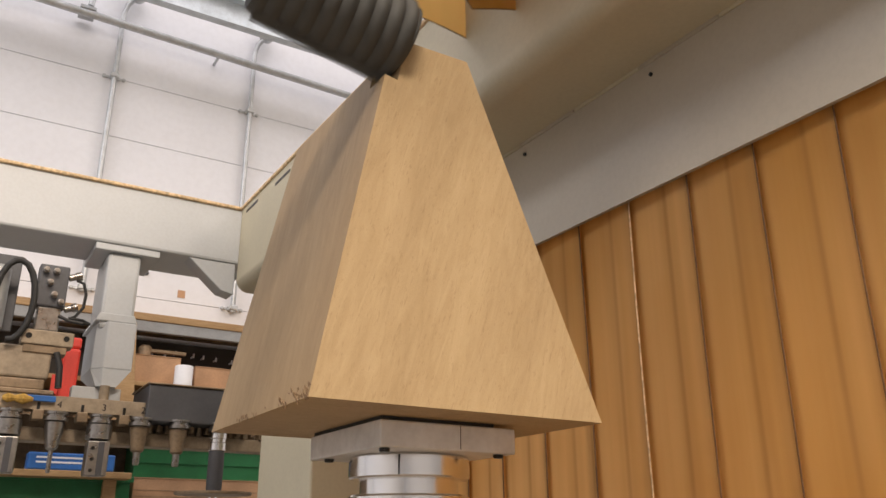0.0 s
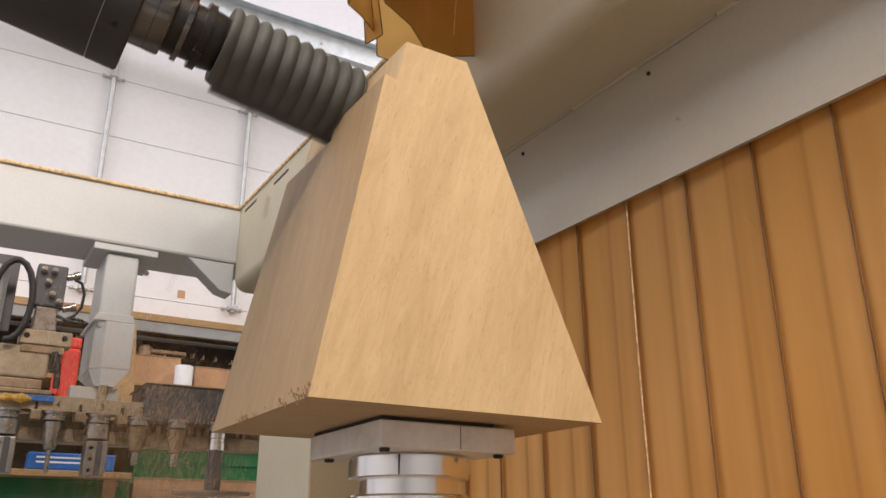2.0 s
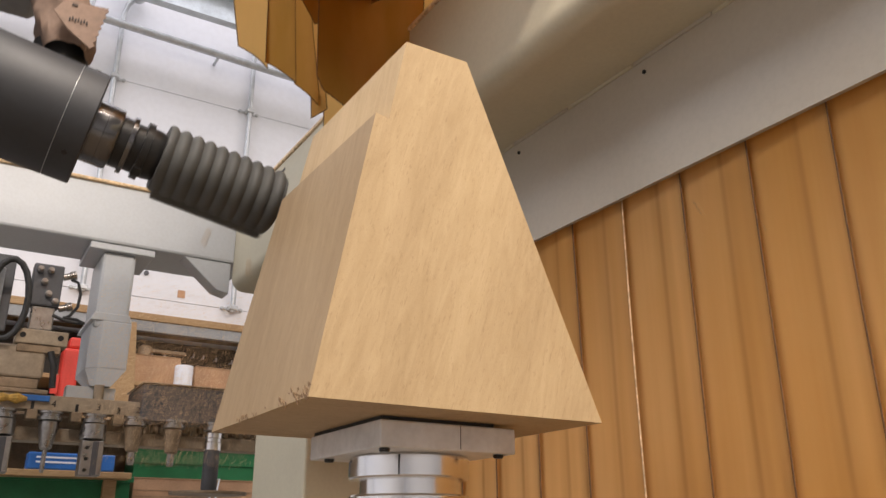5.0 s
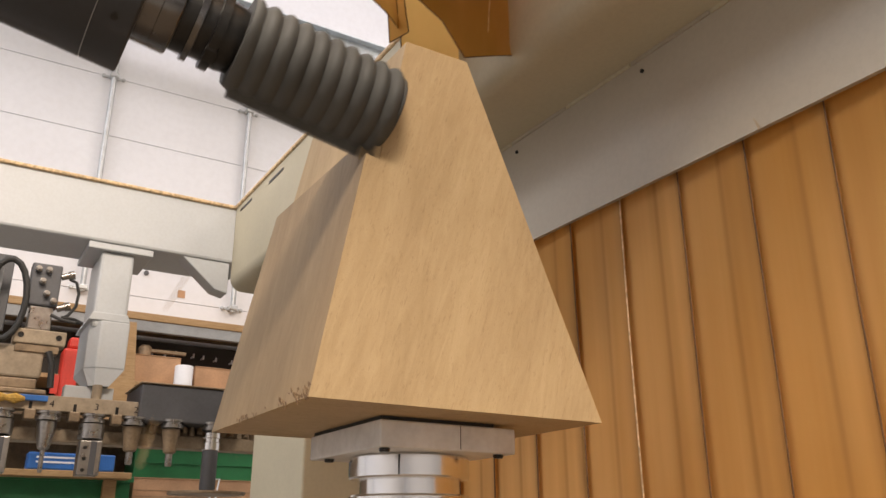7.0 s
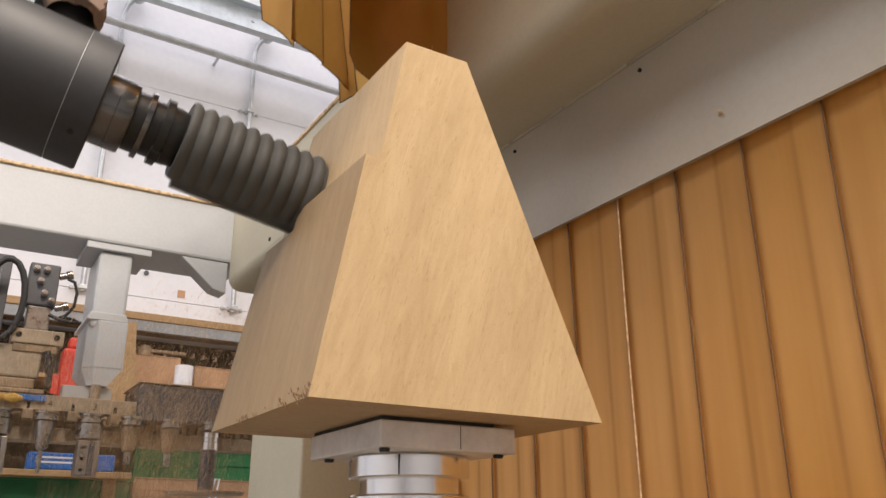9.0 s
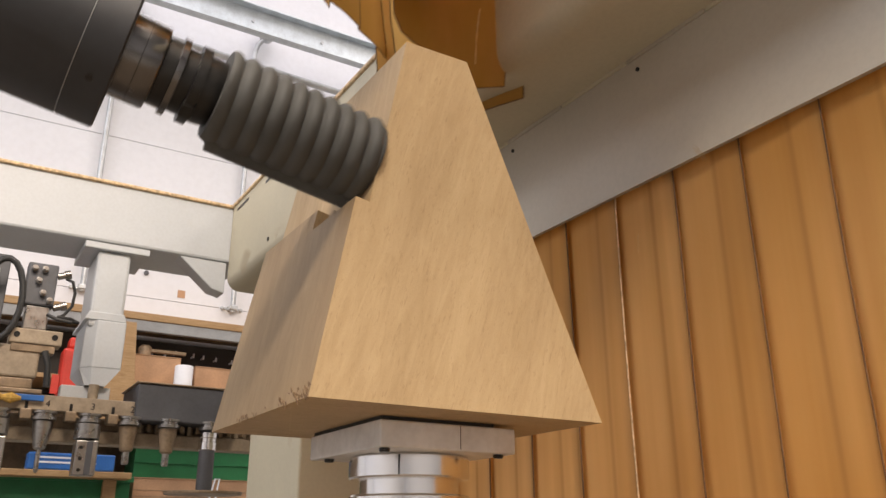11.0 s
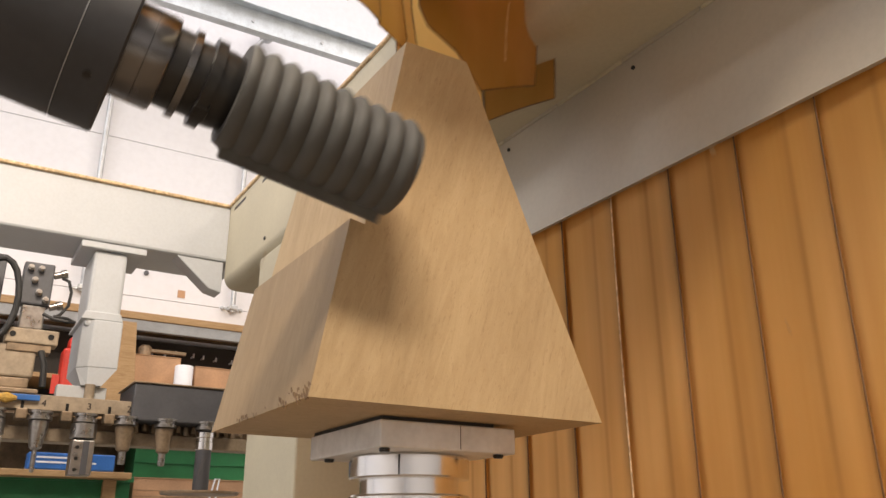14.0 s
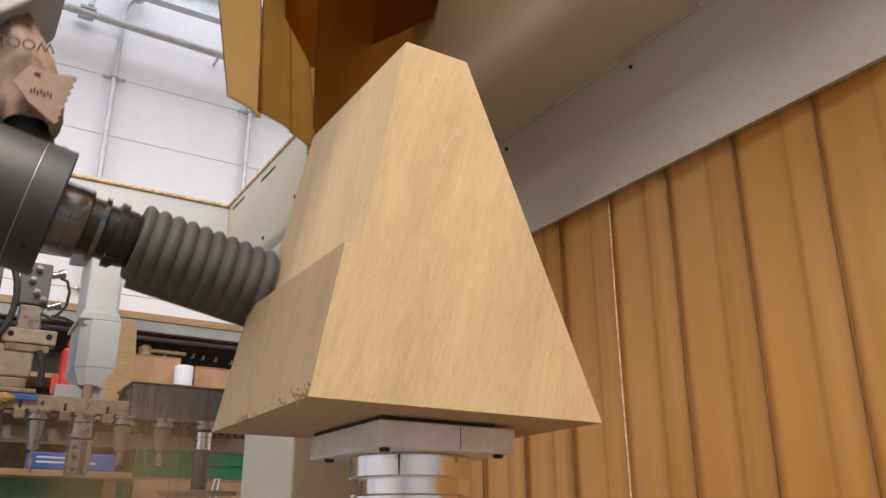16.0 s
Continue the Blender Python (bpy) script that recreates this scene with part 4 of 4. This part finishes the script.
def build_hood():
    # far side, from the tool's back round to the bridge
    sheet([(-0.145, 0.155, 1.01), (-0.038, 0.223, 0.516), (-0.013, 0.239, 0.408)], [(0.012, 0.262, 1.01), (0.051, 0.282, 0.54), (0.062, 0.289, 0.410)], 0.006, THIN_AMBER)
    sheet([(0.034, 0.270, 1.01), (0.046, 0.276, 0.647), (0.055, 0.282, 0.419)], [(0.050, 0.289, 1.01), (0.123, 0.327, 0.616), (0.140, 0.338, 0.428)], 0.004)
    sheet([(0.055, 0.305, 1.01), (0.121, 0.335, 0.618), (0.139, 0.343, 0.428)], [(0.111, 0.329, 1.01), (0.177, 0.358, 0.589), (0.212, 0.375, 0.408)], 0.004)
    sheet([(0.175, 0.390, 1.01), (0.188, 0.384, 0.498), (0.195, 0.380, 0.380)], [(0.200, 0.375, 1.01), (0.211, 0.366, 0.497), (0.222, 0.360, 0.400)], 0.0, THIN_AMBER)
    sheet([(0.030, 0.357, 1.01), (0.087, 0.322, 0.697), (0.153, 0.281, 0.542)], [(0.400, 0.128, 1.01), (0.365, 0.150, 0.723), (0.351, 0.159, 0.653)], -0.006)
    # inner sheet with a cut-away lower corner, and the two behind it
    inner = sheet([(0.112, 0.194, 1.01), (0.131, 0.198, 0.369), (0.147, 0.202, 0.344), (0.203, 0.215, 0.328), (0.252, 0.227, 0.284)],
                  [(0.420, 0.268, 1.01), (0.394, 0.262, 0.480), (0.388, 0.260, 0.420), (0.384, 0.259, 0.380), (0.380, 0.258, 0.348)], 0.003)
    part("scratch", tube([(0.318, 0.236, 0.47), (0.312, 0.2345, 0.44), (0.307, 0.2335, 0.40), (0.304, 0.233, 0.355)], 0.0008, 6), DUST, inner, "pale scratch")
    sheet([(0.372, 0.430, 1.01), (0.385, 0.413, 0.500), (0.388, 0.411, 0.356)], [(0.475, 0.262, 1.01), (0.437, 0.270, 0.476), (0.431, 0.271, 0.347)], 0.004, THIN_AMBER)
    sheet([(0.222, 0.425, 1.01), (0.236, 0.421, 0.500), (0.240, 0.420, 0.392)], [(0.366, 0.434, 1.01), (0.381, 0.417, 0.500), (0.386, 0.415, 0.371)], 0.003, THIN_AMBER)
    # near side and bridge side
    part("hood_rim", box(-0.25, 0.66, -0.30, 0.50, 1.012, 1.03, 0.004), PLATE, head, "grey steel dust hood plate")
    for i in range(5):
        x = -0.22 + 0.17 * i
        flap("hood_flap", (x, -0.28, 0.47), (x + 0.18, -0.28, 0.47), 0.54, 0.02)
    for i in range(4):
        y = -0.28 + 0.18 * i
        flap("hood_flap", (0.64, y, 0.79), (0.64, y + 0.19, 0.79), 0.22, 0.02)
    part("ram", box(0.20, 0.46, 0.12, 0.40, 1.031, 1.9, 0.01), PAINT, head, "grey white vertical ram")
    part("fork_leg", box(-0.62, -0.50, 0.05, 0.30, 0.06, 0.919, 0.01), SPINDLE, head)
    part("fork_arm", box(-0.62, 0.30, 0.16, 0.30, 0.92, 1.009, 0.01), SPINDLE, head)


def build_sack():
    """Brown paper sack wrapped round the hose over the spindle."""
    bm = bmesh.new()
    rng = random.Random(3)
    n, rows = 28, 14
    grid = []
    for q in range(rows + 1):
        v = q / rows
        c = Vector((-0.312 - 0.034 * v ** 1.5, 0.0, 0.150 + 0.148 * v))
        col = []
        for k in range(n):
            a = 2 * math.pi * k / n
            rad = 0.020 + 0.019 * math.sin(math.pi * min(1, 0.2 + 0.8 * v)) + 0.004 * math.sin(5 * a + 7 * v) + 0.002 * rng.uniform(-1, 1)
            col.append(bm.verts.new(c + Vector((rad * math.cos(a), rad * 1.2 * math.sin(a), 0.005 * math.sin(3 * a)))))
        grid.append(col)
    for lo, hi in zip(grid, grid[1:]):
        for k in range(n):
            bm.faces.new((lo[k], lo[(k + 1) % n], hi[(k + 1) % n], hi[k]))
    sack = part("paper_sack", bm, PAPER, head, "creased brown paper sack with dark print", smooth=True)
    # torn toothed end of the sack
    out = [(-0.336, 0.182), (-0.322, 0.207), (-0.300, 0.204), (-0.272, 0.207)]
    teeth = []
    for i in range(1, 15):
        f = i / 14
        teeth.append((-0.272 - 0.013 * f + (0.0022 if i % 2 else -0.0012), 0.207 - 0.067 * f))
    tail = [(-0.297, 0.147), (-0.316, 0.160)]
    part("sack_end", prism(out + teeth + tail, -0.0575, -0.0555), PAPER, sack, "toothed paper edge")
    turn = pose(-0.333, -0.0590, 0.238, 90, 0, 0) @ pose(0, 0, 0, 0, 0, 187)
    digit("WOOD", 0.019, turn, sack)
    for i in range(7):
        part("print_bar", box(-0.317 + 0.0035 * i, -0.315 + 0.0035 * i, -0.0590, -0.0578, 0.172 + 0.002 * (i % 2), 0.177 + 0.002 * (i % 2)), INK, sack)
    part("print_bar", box(-0.316, -0.309, -0.0590, -0.0578, 0.196, 0.199), INK, sack)
    hose = [(-0.300, 0.01, 0.06), (-0.304, 0.01, 0.10), (-0.312, 0.01, 0.14), (-0.318, 0.01, 0.172)]
    part("hose", tube(hose, 0.034, 20), RUBBER, head, "black hose into the spindle", smooth=True)
    part("hose_stem", tube([(-0.318, 0.01, 0.173), (-0.33, 0.01, 0.23), (-0.345, 0.01, 0.31)], 0.012, 14), RUBBER, head, smooth=True)
    part("head_housing", prism([(-0.295, 0.354), (-0.330, 0.297), (-0.362, 0.264), (-0.505, 0.264), (-0.505, 0.62), (-0.295, 0.62)], -0.055, 0.12, bevel=0.004), RAIL, head, "grey painted head housing")



build_hood()
build_sack()


# ---- chips thrown off by the cutter ----
def build_chips():
    rng = random.Random(12)
    shapes = []
    for i in range(5):
        bm = bmesh.new()
        n, rad, w = 6, 0.0032 + 0.003 * rng.random(), 0.0022 + 0.003 * rng.random()
        arc = rng.uniform(1.2, 3.0)
        grid = [[bm.verts.new((rad * math.cos(arc * k / n), w * s * (1 - 0.3 * k / n), rad * math.sin(arc * k / n))) for s in (-1, 1)] for k in range(n + 1)]
        for lo, hi in zip(grid, grid[1:]):
            bm.faces.new((lo[0], lo[1], hi[1], hi[0]))
        bmesh.ops.solidify(bm, geom=bm.faces[:], thickness=0.0004)
        me = bpy.data.meshes.new("wood_chip")
        bm.to_mesh(me)
        bm.free()
        me.materials.append(WOOD)
        shapes.append(me)
    made = []
    for i in range(320):
        ob = tagged(new("wood_chip", shapes[i % 5]), "pale curled wood chip flying off the cutter", "wood chip", "flying wood chips")
        made.append((ob, 0.1 + 15.75 * (i + rng.random() * 0.8) / 320, rng.random(), rng.random(), rng.random()))
    return made


chips = build_chips()


def build_clouds():
    """Showers of fine chips, each one loose swarm that falls as a whole."""
    made = []
    times = [1.35 + 0.17 * q for q in range(8)] + [4.75, 4.95] + [8.48 + 0.09 * q for q in range(8)] + [12.16 + 0.085 * q for q in range(12)] + [15.6 + 0.06 * q for q in range(5)]
    for i, t in enumerate(times):
        rng = random.Random(100 + i)
        verts, faces = [], []
        for k in range(7000):
            c = Vector((rng.gauss(0, 0.06), rng.gauss(0, 0.06), rng.gauss(0, 0.06)))
            c.x = max(-0.1, min(0.1, c.x))
            c.y = max(-0.11, min(0.11, c.y))
            c.z = max(-0.09, min(0.09, c.z))
            w = rng.uniform(0.0005, 0.0014)
            d1 = Vector((rng.uniform(-1, 1), rng.uniform(-1, 1), rng.uniform(-1, 1))).normalized() * w
            d2 = d1.orthogonal().normalized() * w * 0.6
            n = len(verts)
            verts += [c - d1, c + d2, c + d1, c + d1.cross(d2).normalized() * w * 0.5]
            faces += [(n, n + 1, n + 2), (n, n + 3, n + 1), (n + 1, n + 3, n + 2), (n, n + 2, n + 3)]
        me = bpy.data.meshes.new("chip_shower")
        me.from_pydata(verts, [], faces)
        me.materials.append(FLAKE)
        made.append((tagged(new("chip_shower", me), "shower of fine pale wood chips falling from the cutter", "wood chips", kind="stuff"), t, rng.random(), rng.random()))
    return made


clouds = build_clouds()


def sweep_at(t):
    for (t0, y0, k0), (t1, y1, k1) in zip(SWEEP, SWEEP[1:]):
        if t0 <= t <= t1:
            f = (t - t0) / (t1 - t0)
            return y0 + f * (y1 - y0), k0 + f * (k1 - k0)
    return SWEEP[-1][1:]


# ---- motion ----
def motions():
    rows = [(t, Matrix.Translation(tip_at(y, k))) for t, y, k in SWEEP]
    walk(head, rows)
    walk(cutter, [(f / FPS, TOOL @ pose(0, 0, 0, 0, 0, 72 * f)) for f in range(0, 481)])
    # the bridge steps once between passes, within a thirtieth of a second
    shift = [(0, Matrix.Identity(4))]
    for k, f in enumerate((37, 85, 139, 190, 256, 307, 364, 412, 469)):
        shift += [((f + j) / FPS, Matrix.Translation((gantry_shift(k + j), 0, 0))) for j in (0, 1)]
    shift.append((16, Matrix.Translation((gantry_shift(9), 0, 0))))
    for ob in [gantry, curtain, rack] + TOOLS:
        base = ob.location.copy()
        walk(ob, [(t, Matrix.Translation(base) @ m) for t, m in shift])
    for ob, k, y, near in layer_pieces:
        cut = None
        for (t0, y0, k0), (t1, y1, k1) in zip(SWEEP, SWEEP[1:]):
            if abs(k0 - k) < 0.5 and min(y0, y1) <= y <= max(y0, y1):
                cut = t0 + (t1 - t0) * (y - y0) / (y1 - y0) if y1 != y0 else t0
                break
        if k == 0 and y < SWEEP[0][1] + 0.02:
            cut = 0.0
        rest = Matrix.Identity(4)
        gone = Matrix.Translation(AX * (LAYER + 0.003) + Vector((0, 0.004 if near else -0.004, 0)))
        if cut is None or cut > 15.9:
            walk(ob, [(0, rest), (16, rest)])
        elif cut < 0.07:
            walk(ob, [(0, gone), (16, gone)])
        else:
            walk(ob, [(0, rest), (cut - 0.034, rest), (cut + 0.034, gone), (16, gone)])
    # each chip sits in the wood until the cutter frees it, flies and falls to the bed
    for ob, t, p, q, s in chips:
        y, k = sweep_at(t)
        y = min(max(y, 0.02), 0.27)
        start = CORNER + UP * (FIRST - STEP * k + 0.03) + Vector((0, y, 0))
        inside = start + AX * 0.05
        leave, v = start - AX * 0.05, Vector((-0.9 + 1.1 * p, 1.2 * q - 0.2, 0.8 * s - 1.0))
        if q > 0.5:
            # flung over the near face towards the bridge
            leave, v = CORNER + Vector((0.22 + 0.15 * p, -0.05 - 0.12 * s, 0.24 + 0.16 * p)), Vector((0.7 + 1.0 * p, 0.35 * s, 1.2 - 1.3 * s))
        rows = [(0, Matrix.Translation(inside)), (t - 0.034, Matrix.Translation(inside))]
        for j in range(1, 40):
            dt = j * 0.067
            at = leave + v * dt + Vector((0, 0, -4.0 * dt * dt))
            ground = 0.705 if -0.58 < at.x < 1.58 and -0.38 < at.y < 1.68 else 0.005
            at.z = max(at.z, ground)
            rows.append((t + dt - 0.034, Matrix.Translation(at) @ pose(0, 0, 0, 60 * j, 40 * j * p, 0)))
            if at.z <= ground:
                break
        last = rows[-1][1]
        if rows[-1][0] < 16:
            rows.append((16, last))
        else:
            rows = [r for r in rows if r[0] < 16] + [(16, [r for r in rows if r[0] >= 16][0][1])]
        walk(ob, rows)
    # a shower leaves the wood, falls beside the block and ends in the chip tray in the bed
    for ob, t, p, q in clouds:
        inside = CORNER + Vector((0.17, 0.15, 0.115))
        start = Vector((0.12 + 0.22 * p, 1.16 + 0.14 * q, Z(0.25)))
        rows = [(0, Matrix.Translation(inside)), (t - 0.034, Matrix.Translation(inside))]
        for j in range(0, 10):
            dt = j * 0.0667
            at = start + Vector((-0.08 * p * dt, 0.1 * dt, -0.16 * dt - 0.5 * dt * dt))
            if t + dt + 0.034 < 16:
                rows.append((t + dt + 0.034, Matrix.Translation(at)))
        rest = Vector((rows[-1][1].translation.x, 1.15, 0.36)) if t < 15.4 else rows[-1][1].translation + Vector((0, 0, -0.1))
        if rows[-1][0] < 15.85:
            rows.append((rows[-1][0] + 0.1, Matrix.Translation(rest)))
        rows.append((16, Matrix.Translation(rest)))
        walk(ob, rows)


motions()
